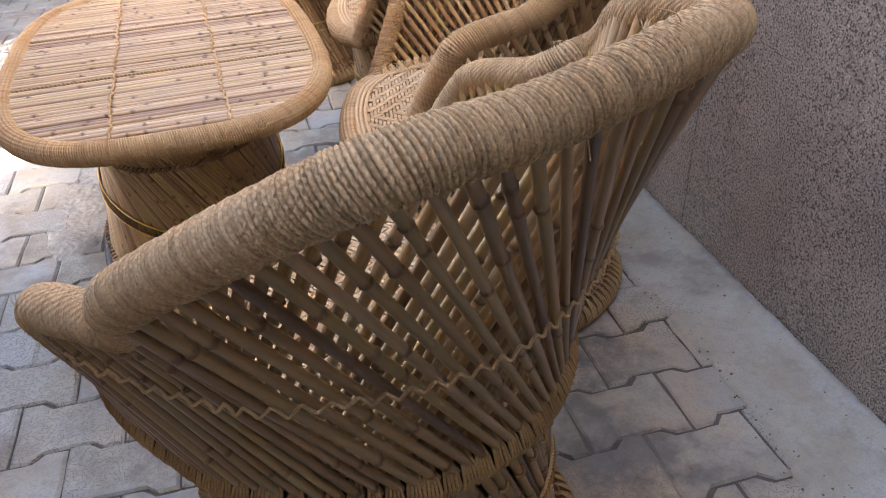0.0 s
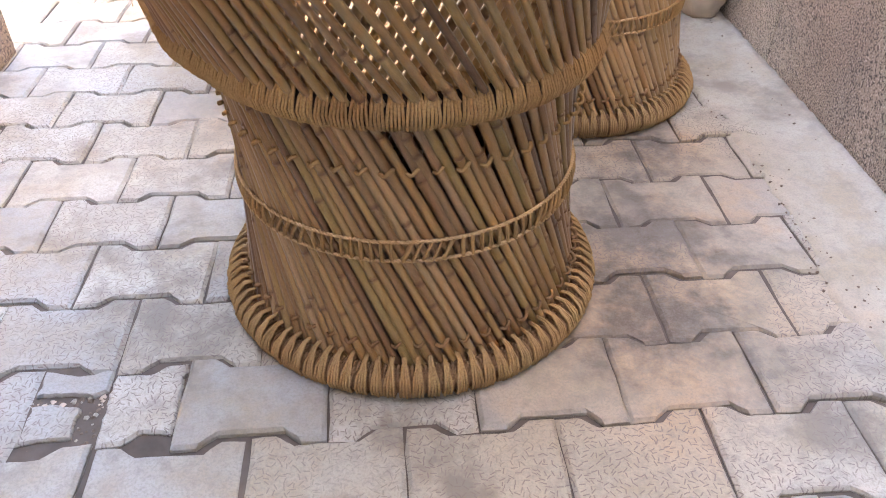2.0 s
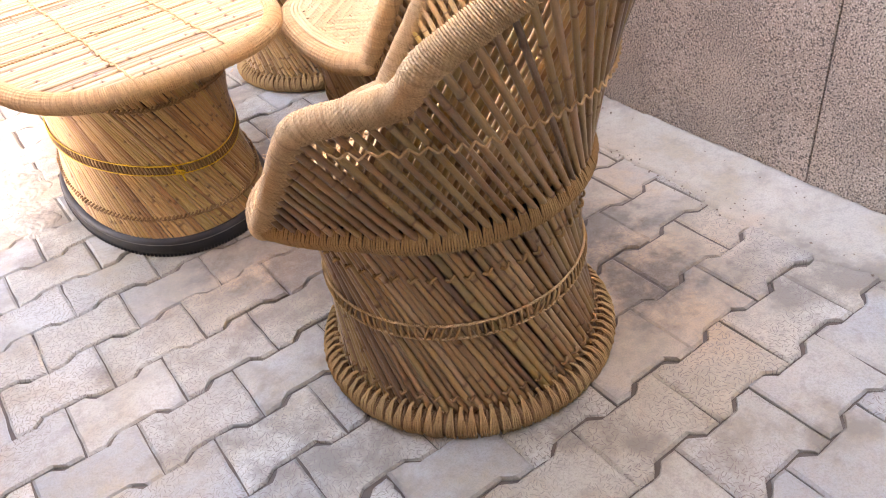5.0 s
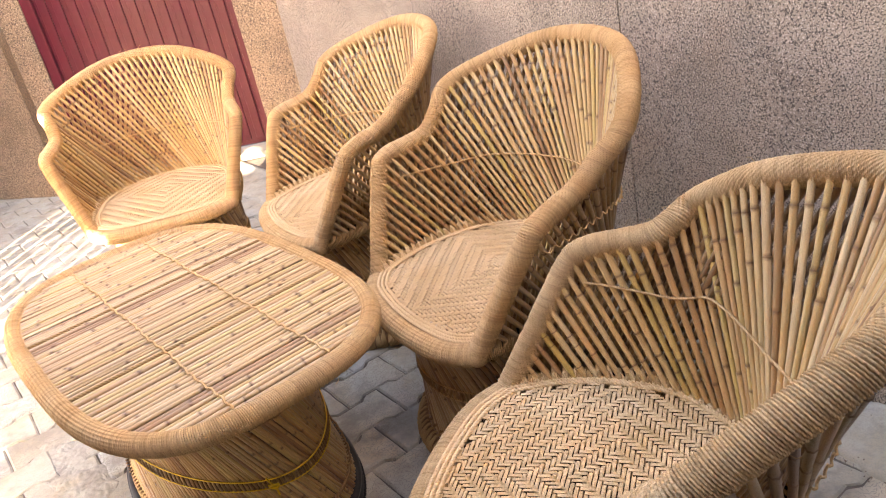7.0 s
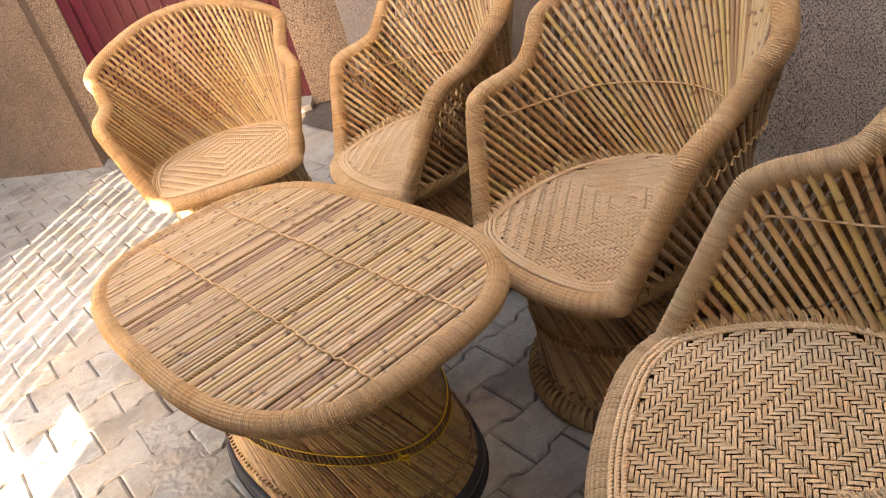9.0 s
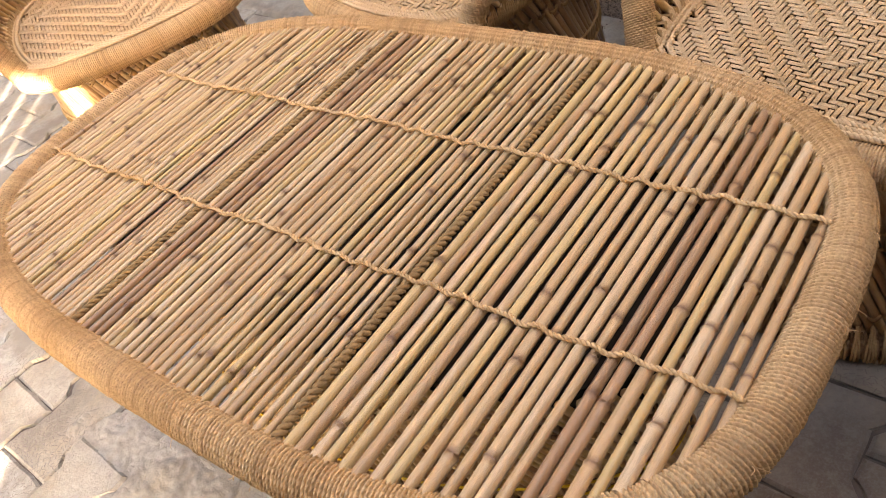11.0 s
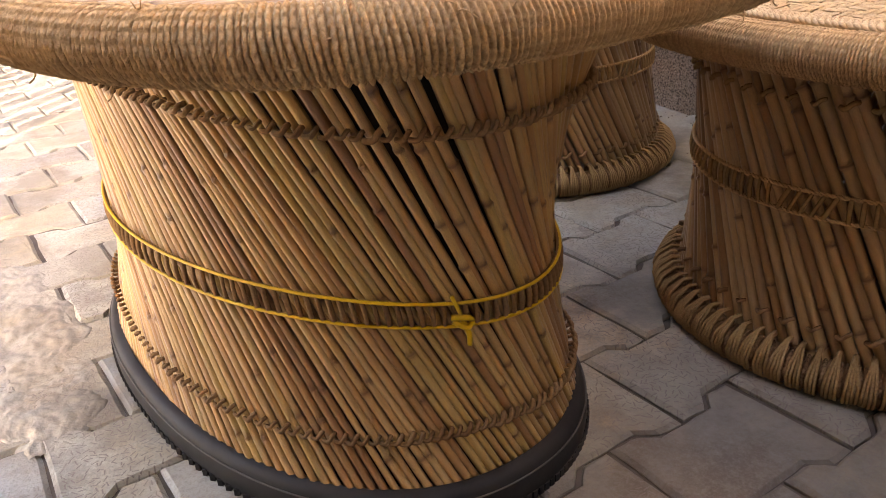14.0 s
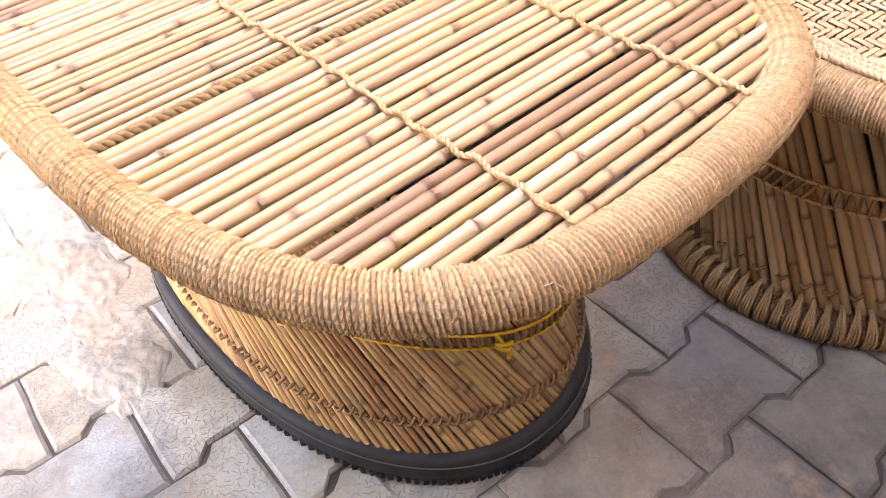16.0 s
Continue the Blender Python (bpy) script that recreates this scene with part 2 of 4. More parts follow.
PAVER = concrete_material("concrete_paver", [(0.0, (0.258, 0.285, 0.28)), (0.2, (0.386, 0.405, 0.366)), (0.4, (0.419, 0.405, 0.318)), (0.6, (0.331, 0.355, 0.332)), (0.8, (0.469, 0.485, 0.418)), (1.0, (0.354, 0.33, 0.252))], True)
CEMENT = concrete_material("cement_screed", [(0.0, (0.368, 0.365, 0.299)), (1.0, (0.396, 0.39, 0.323))], False)
SANDSTONE = plain("pale_stone", (0.50, 0.43, 0.33), 0.9, 30, 0.3, 0.6)
JOINT = plain("sandy_joint", (0.105, 0.09, 0.072), 0.95, 24, 0.6, 0.6)
EARTH = plain("brown_earth", (0.16, 0.125, 0.092), 0.95, 90, 0.4, 0.6)
RENDERED = plain("cement_render", (0.42, 0.36, 0.31), 0.9, 9, 0.12, 0.3)
MAROON = plain("maroon_paint", (0.085, 0.008, 0.018), 0.35, 25, 0.2, 0.1)
GATE = plain("grey_gate_paint", (0.25, 0.25, 0.26), 0.5)


# ---- building helpers ----
def mesh_object(name, verts, faces, material, parent=None, smooth=True, label="", kind=""):
    me = bpy.data.meshes.new(name)
    me.from_pydata([tuple(v) for v in verts], [], [tuple(f) for f in faces])
    me.materials.append(material)
    if smooth:
        me.polygons.foreach_set("use_smooth", [True] * len(me.polygons))
    me.update()
    ob = new(name, me)
    ob.parent = parent
    return tagged(ob, label, "", "", kind)


def part(name, bm, material, parent, label="", smooth=False):
    me = bpy.data.meshes.new(name)
    bm.normal_update()
    bm.to_mesh(me)
    bm.free()
    me.materials.append(material)
    if smooth:
        me.polygons.foreach_set("use_smooth", [True] * len(me.polygons))
    ob = new(name, me)
    ob.parent = parent
    return tagged(ob, label)


def box(bm, lo, hi, bevel=0.0):
    """Adds a box, with softened edges if asked."""
    lo, hi = Vector(lo), Vector(hi)
    r = bmesh.ops.create_cube(bm, size=1.0)
    for v in r["verts"]:
        v.co = Vector([(lo[i] + hi[i]) / 2 + v.co[i] * (hi[i] - lo[i]) for i in range(3)])
    if bevel:
        edges = {e for v in r["verts"] for e in v.link_edges}
        bmesh.ops.bevel(bm, geom=list(edges), offset=bevel, segments=2, affect="EDGES", profile=0.6)


def structure(name, lo, hi, material, label, bevel=0.0):
    bm = bmesh.new()
    box(bm, lo, hi, bevel)
    return tagged(part(name, bm, material, None), label, "wall", "", "structure")


def resample(points, step, closed=False):
    """Even steps along a polyline."""
    p = np.array(points, float)
    if closed:
        p = np.vstack([p, p[:1]])
    d = np.r_[0, np.cumsum(np.linalg.norm(np.diff(p, axis=0), axis=1))]
    n = max(3, int(round(d[-1] / step)))
    s = np.linspace(0, d[-1], n + 1)
    if closed:
        s = s[:-1]
    return np.stack([np.interp(s, d, p[:, i]) for i in range(3)], 1), s


def smooth_curve(ctrl, per=16, closed=False):
    """A Catmull-Rom curve through control points."""
    c = np.array(ctrl, float)
    n = len(c)
    out = []
    for i in range(n if closed else n - 1):
        get = (lambda j: c[j % n]) if closed else (lambda j: c[min(max(j, 0), n - 1)])
        a, b, d, e = get(i - 1), get(i), get(i + 1), get(i + 2)
        for k in range(per):
            t = k / per
            out.append(0.5 * (2 * b + (d - a) * t + (2 * a - 5 * b + 4 * d - e) * t * t + (3 * b - a - 3 * d + e) * t ** 3))
    if not closed:
        out.append(c[-1])
    return np.array(out)


def frames_along(p, closed=False):
    """Tangent and two normals at each point."""
    t = np.roll(p, -1, 0) - np.roll(p, 1, 0)
    if not closed:
        t[0], t[-1] = p[1] - p[0], p[-1] - p[-2]
    t /= np.linalg.norm(t, axis=1)[:, None]
    up = np.array([0.0, 0.0, 1.0])
    a = np.zeros_like(p)
    ref = np.cross(t[0], up)
    if np.linalg.norm(ref) < 0.1:
        ref = np.cross(t[0], [1.0, 0, 0])
    for i in range(len(p)):
        ref = ref - t[i] * ref.dot(t[i])
        ref /= np.linalg.norm(ref)
        a[i] = ref
    if closed:
        a = np.cross(t, up)
        a /= np.linalg.norm(a, axis=1)[:, None]
    return t, a, np.cross(t, a)


def tube_data(p, radius, segs=8, closed=False, caps=True):
    """Vertices and faces of a tube. radius: a number or an array [points, segs]."""
    n = len(p)
    _, a, b = frames_along(p, closed)
    ang = np.arange(segs) * 2 * math.pi / segs
    r = np.broadcast_to(np.asarray(radius, float), (n, segs)) if np.ndim(radius) != 1 else np.repeat(np.asarray(radius)[:, None], segs, 1)
    v = p[:, None, :] + r[..., None] * (np.cos(ang)[None, :, None] * a[:, None, :] + np.sin(ang)[None, :, None] * b[:, None, :])
    faces = []
    m = n if closed else n - 1
    for i in range(m):
        j = (i + 1) % n
        for k in range(segs):
            l = (k + 1) % segs
            faces.append((i * segs + k, i * segs + l, j * segs + l, j * segs + k))
    if caps and not closed:
        faces.append(tuple(range(segs))[::-1])
        faces.append(tuple((n - 1) * segs + k for k in range(segs)))
    return v.reshape(-1, 3), faces


class Heap:
    """Many small pieces gathered into one mesh."""

    def __init__(self):
        self.v, self.f, self.n = [], [], 0

    def add(self, verts, faces):
        self.v.append(np.asarray(verts))
        self.f.extend([tuple(i + self.n for i in f) for f in faces])
        self.n += len(verts)

    def tube(self, p, r, segs=5, closed=False):
        self.add(*tube_data(np.array(p, float), r, segs, closed))

    def make(self, name, material, parent, label="", kind="", smooth=True):
        return mesh_object(name, np.vstack(self.v), self.f, material, parent, smooth, label, kind)


def wound(name, path, radius, parent, label, closed=False, pitch=0.0052, depth=0.0030, segs=16, material=None, seed=1, starts=1):
    """A cane hoop closely wound with rope: the grid itself runs round the hoop as a screw, so that every turn is one clean ridge."""
    rnd = np.random.RandomState(seed)
    p, s = resample(path, 0.004, closed)
    _, a, b = frames_along(p, closed)
    length = s[-1] + (s[1] - s[0] if closed else 0)
    per = 6
    turns = int(length / pitch)
    step = length / (turns * per)
    lead = starts * per
    n = turns * per if closed else turns * per - lead
    drift = np.interp(np.arange(n), np.linspace(0, n, max(4, turns // 4)), rnd.uniform(-0.25, 0.25, max(4, turns // 4))) * pitch
    if closed:
        drift *= np.clip((n - np.arange(n)) / 60.0, 0, 1) * np.clip(np.arange(n) / 60.0, 0, 1)
    at = (np.arange(n)[:, None] + np.arange(segs)[None, :] / segs * lead) * step + drift[:, None]
    if closed:
        at = at % length
        s2 = np.r_[s, length]
        p, a, b = (np.vstack([q, q[:1]]) for q in (p, a, b))
    else:
        s2 = s
    def get(q):
        return np.stack([np.interp(at, s2, q[:, i]) for i in range(3)], 2)
    shape = np.array([0.0, 0.60, 0.92, 1.0, 0.92, 0.60])[np.arange(n) % per]
    turn = np.arange(n) // per
    lift = rnd.uniform(-0.0006, 0.0006, 4000)[turn]
    r = (radius - depth + depth * shape + lift)[:, None] + rnd.uniform(-0.00025, 0.00025, (n, segs))
    ang = np.arange(segs) * 2 * math.pi / segs
    v = get(p) + r[..., None] * (np.cos(ang)[None, :, None] * get(a) + np.sin(ang)[None, :, None] * get(b))
    faces = []
    for i in range(n):
        for k in range(segs):
            j, l, far_i = i + 1, k + 1, i
            if l == segs:
                l, far_i = 0, i + lead
            far_j = far_i + 1
            if closed:
                j, far_i, far_j = j % n, far_i % n, far_j % n
            elif j >= n or far_j >= n:
                continue
            faces.append((i * segs + k, far_i * segs + l, far_j * segs + l, j * segs + k))
    ob = mesh_object(name, v.reshape(-1, 3), faces, material or ROPE, parent, True, label)
    tone = np.repeat(rnd.uniform(0, 1, 4000)[turn], segs)
    ob.data.attributes.new("tone", "FLOAT", "POINT").data.foreach_set("value", tone)
    lay = (turn / starts)[:, None] * 20 + np.arange(segs)[None, :] / segs * 20 + (np.arange(n) % per)[:, None] / per * 0.7
    ob.data.attributes.new("lay", "FLOAT", "POINT").data.foreach_set("value", lay.reshape(-1))
    return ob


# ---- cane sticks ----
def stick_mesh(seed, joints):
    """A stick one metre long and of radius one, with swollen joints."""
    rnd = random.Random(seed)
    zs = [(0.0, 0.96, 0.0), (1.0, 0.96, 0.0)]
    for j in joints:
        zs += [(j - 0.012, 1.0, 0.0), (j - 0.004, 1.10, 0.5), (j + 0.001, 1.17, 1.0), (j + 0.005, 1.0, 0.7), (j + 0.016, 0.97, 0.0)]
    zs.sort()
    zs = [z for z in zs if 0 <= z[0] <= 1]
    p = np.array([(rnd.uniform(-0.12, 0.12), rnd.uniform(-0.12, 0.12), z) for z, _, _ in zs])
    segs = 7
    verts, faces, tone = [], [], []
    for (z, r, d), q in zip(zs, p):
        for k in range(segs):
            a = 2 * math.pi * k / segs
            verts.append((q[0] + r * math.cos(a), q[1] + r * math.sin(a), z))
            tone.append(d)
    for i in range(len(zs) - 1):
        for k in range(segs):
            l = (k + 1) % segs
            faces.append((i * segs + k, i * segs + l, (i + 1) * segs + l, (i + 1) * segs + k))
    faces.append(tuple(range(segs))[::-1])
    faces.append(tuple((len(zs) - 1) * segs + k for k in range(segs)))
    return verts, faces, tone


STICKS = {}


def stick_variants(material):
    if material.name not in STICKS:
        made = []
        rnd = random.Random(5)
        for i in range(16):
            n = rnd.choice([1, 2, 2, 2, 3, 3])
            verts, faces, tone = stick_mesh(i, [rnd.uniform(0.06, 0.94) for _ in range(n)])
            me = bpy.data.meshes.new("stick")
            me.from_pydata(verts, [], faces)
            at = me.attributes.new("joint", "FLOAT", "POINT")
            at.data.foreach_set("value", tone)
            me.polygons.foreach_set("use_smooth", [len(p.vertices) == 4 for p in me.polygons])
            me.materials.append(material)
            made.append(me)
        STICKS[material.name] = made
    return STICKS[material.name]


def stick(name, a, b, radius, material, parent, rnd):
    """One stick from a to b."""
    a, b = Vector(a), Vector(b)
    ob = new(name, rnd.choice(stick_variants(material)))
    ob.parent = parent
    q = (b - a).to_track_quat("Z", "Y") @ Euler((0, 0, rnd.uniform(0, 6.28))).to_quaternion()
    ob.matrix_basis = Matrix.LocRotScale(a, q, (radius, radius * rnd.uniform(0.85, 1.05), (b - a).length))
    return ob


def loops(heap, ring, r, groups, turns, rope, peak, outward, rnd, span=1.0):
    """Bunches of rope turns round a hoop, drawn together to a point above it."""
    p, s = resample(ring, 0.004)
    t, a, b = frames_along(p)
    total = len(p)
    for g in range(groups):
        c = (g + 0.5) / groups * (total - 1)
        width = total / groups * span
        for k in range(turns):
            off = (k - (turns - 1) / 2) / max(1, turns)
            i = int(min(max(c + off * width, 0), total - 1))
            i0 = int(min(max(c, 0), total - 1))
            out = p[i] - np.array([0, 0, p[i][2]])
            out = out / (np.linalg.norm(out) + 1e-9)
            pts = []
            rr = r * rnd.uniform(0.97, 1.06)
            for q in range(10):
                w = 2 * math.pi * q / 10
                at = p[i] + out * rr * math.cos(w) + np.array([0, 0, rr * math.sin(w)])
                lift = max(0.0, math.sin(w)) ** 4 * peak
                pull = max(0.0, math.sin(w)) ** 3
                at = at + (p[i0] - p[i]) * pull * 0.8 + np.array([0, 0, lift]) - out * pull * outward
                pts.append(at)
            heap.add(*closed_loop(np.array(pts), rope))


def closed_loop(p, r, segs=5):
    n = len(p)
    c = p.mean(0)
    t = np.roll(p, -1, 0) - np.roll(p, 1, 0)
    t /= np.linalg.norm(t, axis=1)[:, None] + 1e-12
    a = p - c
    a -= t * (a * t).sum(1)[:, None]
    a /= np.linalg.norm(a, axis=1)[:, None] + 1e-12
    b = np.cross(t, a)
    ang = np.arange(segs) * 2 * math.pi / segs
    v = p[:, None, :] + r * (np.cos(ang)[None, :, None] * a[:, None, :] + np.sin(ang)[None, :, None] * b[:, None, :])
    f = [(i * segs + k, i * segs + (k + 1) % segs, (i + 1) % n * segs + (k + 1) % segs, (i + 1) % n * segs + k) for i in range(n) for k in range(segs)]
    return v.reshape(-1, 3), f


def cord(heap, path, r, closed, twist_pitch=0.012):
    """A two-ply cord: two thin strands twisted round one another."""
    p, s = resample(path, twist_pitch / 5, closed)
    t, a, b = frames_along(p, closed)
    if closed:
        w = 2 * math.pi * np.arange(len(p)) / len(p) * max(1, round(s[-1] / twist_pitch))
    else:
        w = 2 * math.pi * s / twist_pitch
    for k in range(2):
        off = 0.55 * r * (np.cos(w + k * math.pi)[:, None] * a + np.sin(w + k * math.pi)[:, None] * b)
        heap.tube(p + off, 0.62 * r, 5, closed)


def braid_band(heap_cord, heap_stitch, lower, upper, stitches, r, rnd):
    """Two cords round a body with slanting stitches between them."""
    for path in (lower, upper):
        cord(heap_cord, path, r, True)
    lo, hi = np.array(lower), np.array(upper)
    n = len(lo)
    for i in range(stitches):
        f = i / stitches * n
        i0, i1 = int(f) % n, int(f + n / stitches * 1.3) % n
        a, b = lo[i0], hi[i1]
        mid = (a + b) / 2
        out = mid * [1, 1, 0]
        out /= np.linalg.norm(out) + 1e-9
        pts = [a, mid + out * 0.002, b]
        heap_stitch.tube(smooth_curve(pts, 3), 0.0026 * rnd.uniform(0.85, 1.2), 5)


def knots(heap, points, rnd, size=0.0055):
    """A row of small rope knots, one on each stick."""
    for q in points:
        q = np.array(q)
        out = q * [1, 1, 0]
        out /= np.linalg.norm(out) + 1e-9
        side = np.array([-out[1], out[0], 0])
        up = np.array([0, 0, 1.0])
        s = size * rnd.uniform(0.85, 1.2)
        pts = [q - side * s * 1.6 - up * s * 0.5, q - side * s * 0.4 + out * s * 1.1 - up * s * 0.5, q + side * s * 0.6 + out * s * 1.0 + up * s * 0.5, q + side * s * 1.5 + up * s * 0.8]
        heap.tube(smooth_curve(pts, 3), s * 0.55, 5)


def fibres(path, radius, count, parent, material, rnd):
    """Stray rope fibres that stand off a wound hoop."""
    h = Heap()
    t, a, b = frames_along(np.array(path))
    for _ in range(count):
        i = rnd.randrange(2, len(path) - 2)
        w = rnd.uniform(0, 2 * math.pi)
        out = a[i] * math.cos(w) + b[i] * math.sin(w)
        side = t[i] * rnd.uniform(-1, 1) + np.cross(t[i], out) * rnd.uniform(-1, 1)
        long = rnd.uniform(0.006, 0.020)
        foot = path[i] + out * (radius - 0.002)
        h.tube(smooth_curve([foot, foot + out * long * 0.45 + side * long * 0.35, foot + out * long * 0.6 + side * long], 3), rnd.uniform(0.0003, 0.0006), 4)
    h.make("stray_fibre", material, parent, "", "stuff")


# ---- chair ----
FOOT_R, FOOT_T = 0.268, 0.024
RING_R, RING_Y, RING_Z, RING_T = 0.253, -0.019, 0.416, 0.021
SEAT_Z = 0.432
TWIST = radians(40)
CORNER = (0.237, -0.231, 0.396)


def mix3(a, b, f):
    return tuple(p + (q - p) * f for p, q in zip(a, b))


def half_rim(tip, elbow, mid, shoulder):
    """One side of the rim: up the arm's front, bent at the tip and the elbow, then up to the shoulder."""
    return [CORNER, mix3(CORNER, tip, 0.45), mix3(CORNER, tip, 0.88), mix3(tip, elbow, 0.14), mix3(tip, elbow, 0.82), mix3(elbow, mid, 0.10), mix3(elbow, mid, 0.45), mid, shoulder]


def whole_rim(minus, plus, apex):
    """The rim from one front corner over the back to the other."""
    near = [(-x, y, z) for x, y, z in half_rim(*minus)]
    far = half_rim(*plus)
    top = []
    for side, shoulder in ((-1, minus[3]), (1, plus[3])):
        top.append((side * shoulder[0] * 0.53, apex[0] - 0.022, apex[1] - 0.010))
    return near + [top[0], (0.0, apex[0], apex[1]), top[1]] + far[::-1]


ARM = ((0.332, -0.118, 0.660), (0.308, 0.015, 0.690), (0.333, 0.118, 0.790), (0.236, 0.222, 0.842))
RIM = whole_rim(ARM, ARM, (0.318, 0.884))
RIM_WORN = whole_rim(((0.301, -0.085, 0.653), (0.265, 0.056, 0.699), (0.300, 0.126, 0.742), (0.190, 0.225, 0.823)),
                     ((0.328, -0.058, 0.641), (0.306, 0.079, 0.675), (0.321, 0.148, 0.747), (0.245, 0.300, 0.848)), (0.368, 0.869))


def dip(y):
    """How far the seat falls towards the front."""
    return -0.020 * min(max((-y - 0.03) / 0.21, 0.0), 1.0) ** 1.3


def ring_curve(n=90):
    """The seat hoop, from one front corner round the back to the other."""
    start = math.pi - math.atan2(CORNER[1] - RING_Y, CORNER[0])
    corner = math.hypot(CORNER[1] - RING_Y, CORNER[0])
    pts = []
    for i in range(n + 1):
        f = i / n
        a = start + f * (math.pi - 2 * start)
        w = abs(2 * f - 1)
        r = RING_R + (corner - RING_R) * max(0, (w - 0.66) / 0.34) ** 1.6
        y = RING_Y + r * math.sin(a)
        pts.append((r * math.cos(a), y, RING_Z + dip(y)))
    return np.array(pts)


def along(curve, f):
    d = np.r_[0, np.cumsum(np.linalg.norm(np.diff(curve, axis=0), axis=1))]
    return np.array([np.interp(f * d[-1], d, curve[:, i]) for i in range(3)])


def front_curve():
    x, y, z = CORNER
    return smooth_curve([(-x, y, z), (-0.175, -0.272, z - 0.004), (-0.06, -0.292, z - 0.006), (0.06, -0.292, z - 0.006), (0.175, -0.272, z - 0.004), (x, y, z)], 12)


def lower_point(angle, f, twist=TWIST, bottom=0.256, top=0.244):
    """A point on a leaning stick of the lower body; f from the floor to the seat hoop."""
    a = np.array([bottom * math.cos(angle), bottom * math.sin(angle), 0.02])
    b = np.array([top * math.cos(angle - twist), RING_Y + top * math.sin(angle - twist), RING_Z - 0.004])
    return a + (b - a) * f


def lower_circle(z, grow=0.0):
    f = (z - 0.02) / (RING_Z - 0.024)
    pts = []
    for a in np.linspace(0, 2 * math.pi, 120, endpoint=False):
        p = lower_point(a, f)
        out = np.array([p[0], p[1] - RING_Y * f, 0.0])
        pts.append(p + out / np.linalg.norm(out) * grow)
    return np.array(pts)


def seat_outline(n=60):
    ring, front = ring_curve(), front_curve()
    return np.vstack([ring * [0.985, 0.985, 1], front[::-1][1:-1] * [0.985, 0.985, 1]])


def woven_seat(parent):
    """A rush seat: short double strands in nested squares whose slant turns from band to band, held by a corded border."""
    rnd = random.Random(11)
    out = seat_outline()
    poly = out[:, :2]
    # dark slab below the weave; its colour is the shade between strands
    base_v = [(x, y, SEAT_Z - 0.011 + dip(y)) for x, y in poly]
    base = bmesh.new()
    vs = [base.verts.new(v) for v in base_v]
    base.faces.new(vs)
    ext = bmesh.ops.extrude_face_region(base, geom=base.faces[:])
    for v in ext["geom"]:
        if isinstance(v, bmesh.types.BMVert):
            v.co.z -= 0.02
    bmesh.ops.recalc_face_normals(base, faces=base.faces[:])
    part("seat_base", base, SEAT_SHADE, parent, "dark slab added as shade in the gaps of the weave")

    px, py = poly[:, 0], poly[:, 1]

    def inside(x, y):
        hit = False
        j = len(px) - 1
        for i in range(len(px)):
            if (py[i] > y) != (py[j] > y) and x < (px[j] - px[i]) * (y - py[i]) / (py[j] - py[i]) + px[i]:
                hit = not hit
            j = i
        return hit

    # bundles of three strands in a broken twill: each run passes over three, and the steps turn into nested diamonds
    h = Heap()
    cell, over = 0.0078, 3
    reach = 42
    for across in (False, True):
        for i in range(-reach, reach + 1):
            j = -reach
            while j <= reach:
                top = ((abs(i) + abs(j)) % (2 * over) < over) != across
                if not top:
                    j += 1
                    continue
                j0 = j
                while j <= reach and ((abs(i) + abs(j)) % (2 * over) < over) != across:
                    j += 1
                a, b, side = (j0 - 0.56) * cell, (j - 0.44) * cell, i * cell
                ends = [(side, a), (side, a + 0.3 * cell), ((side), b - 0.3 * cell), (side, b)]
                if across:
                    ends = [(y, x) for x, y in ends]
                if not all(inside(x * 1.07, y * 1.07) for x, y in ends):
                    continue
                lift = rnd.uniform(-0.0007, 0.0007)
                turn = rnd.uniform(-0.0006, 0.0006)
                for e in (-1, 0, 1):
                    pts = []
                    for (x, y), z, slip in zip(ends, (-0.0070, 0.0024, 0.0024, -0.0070), (-1, -0.4, 0.4, 1)):
                        off = e * cell * 0.245 + turn * slip
                        x, y = (x, y + off) if across else (x + off, y)
                        pts.append((x, y, SEAT_Z + dip(y) + z + lift + rnd.uniform(-0.0004, 0.0004)))
                    h.tube(pts, 0.00122 * rnd.uniform(0.88, 1.1), 4)
    h.make("woven_seat", SEAT, parent, "twill rush weave in nested diamonds", "stuff")
    edge = Heap()
    for shrink in (0.905, 0.938, 0.968):
        path = np.array([(x * shrink, y * shrink, SEAT_Z + 0.004 + dip(y * shrink)) for x, y in poly])
        cord(edge, path, 0.0042, True, 0.014)
    edge.make("seat_border", SEAT, parent, "braided cord border")
    fringe = Heap()
    ring = ring_curve()
    for g in range(60):
        tip = along(ring, (g + 0.5) / 60)
        tip = tip * [0.975, 0.975, 1] + np.array([0, 0, 0.040 + rnd.uniform(-0.004, 0.004)])
        for k in range(4):
            foot = along(ring, min(max((g + 0.5 + (k - 1.5) * 0.27) / 60, 0), 1)) * [0.925, 0.925, 0]
            foot = foot + np.array([0, 0, SEAT_Z + 0.002 + dip(foot[1])])
            mid = (foot + tip) / 2 + np.array([0, 0, 0.004])
            fringe.tube(smooth_curve([foot, mid, tip], 2), 0.0019, 5)
    fringe.make("seat_fringe", SEAT, parent, "rush strands that tie the seat to the back", "stuff")


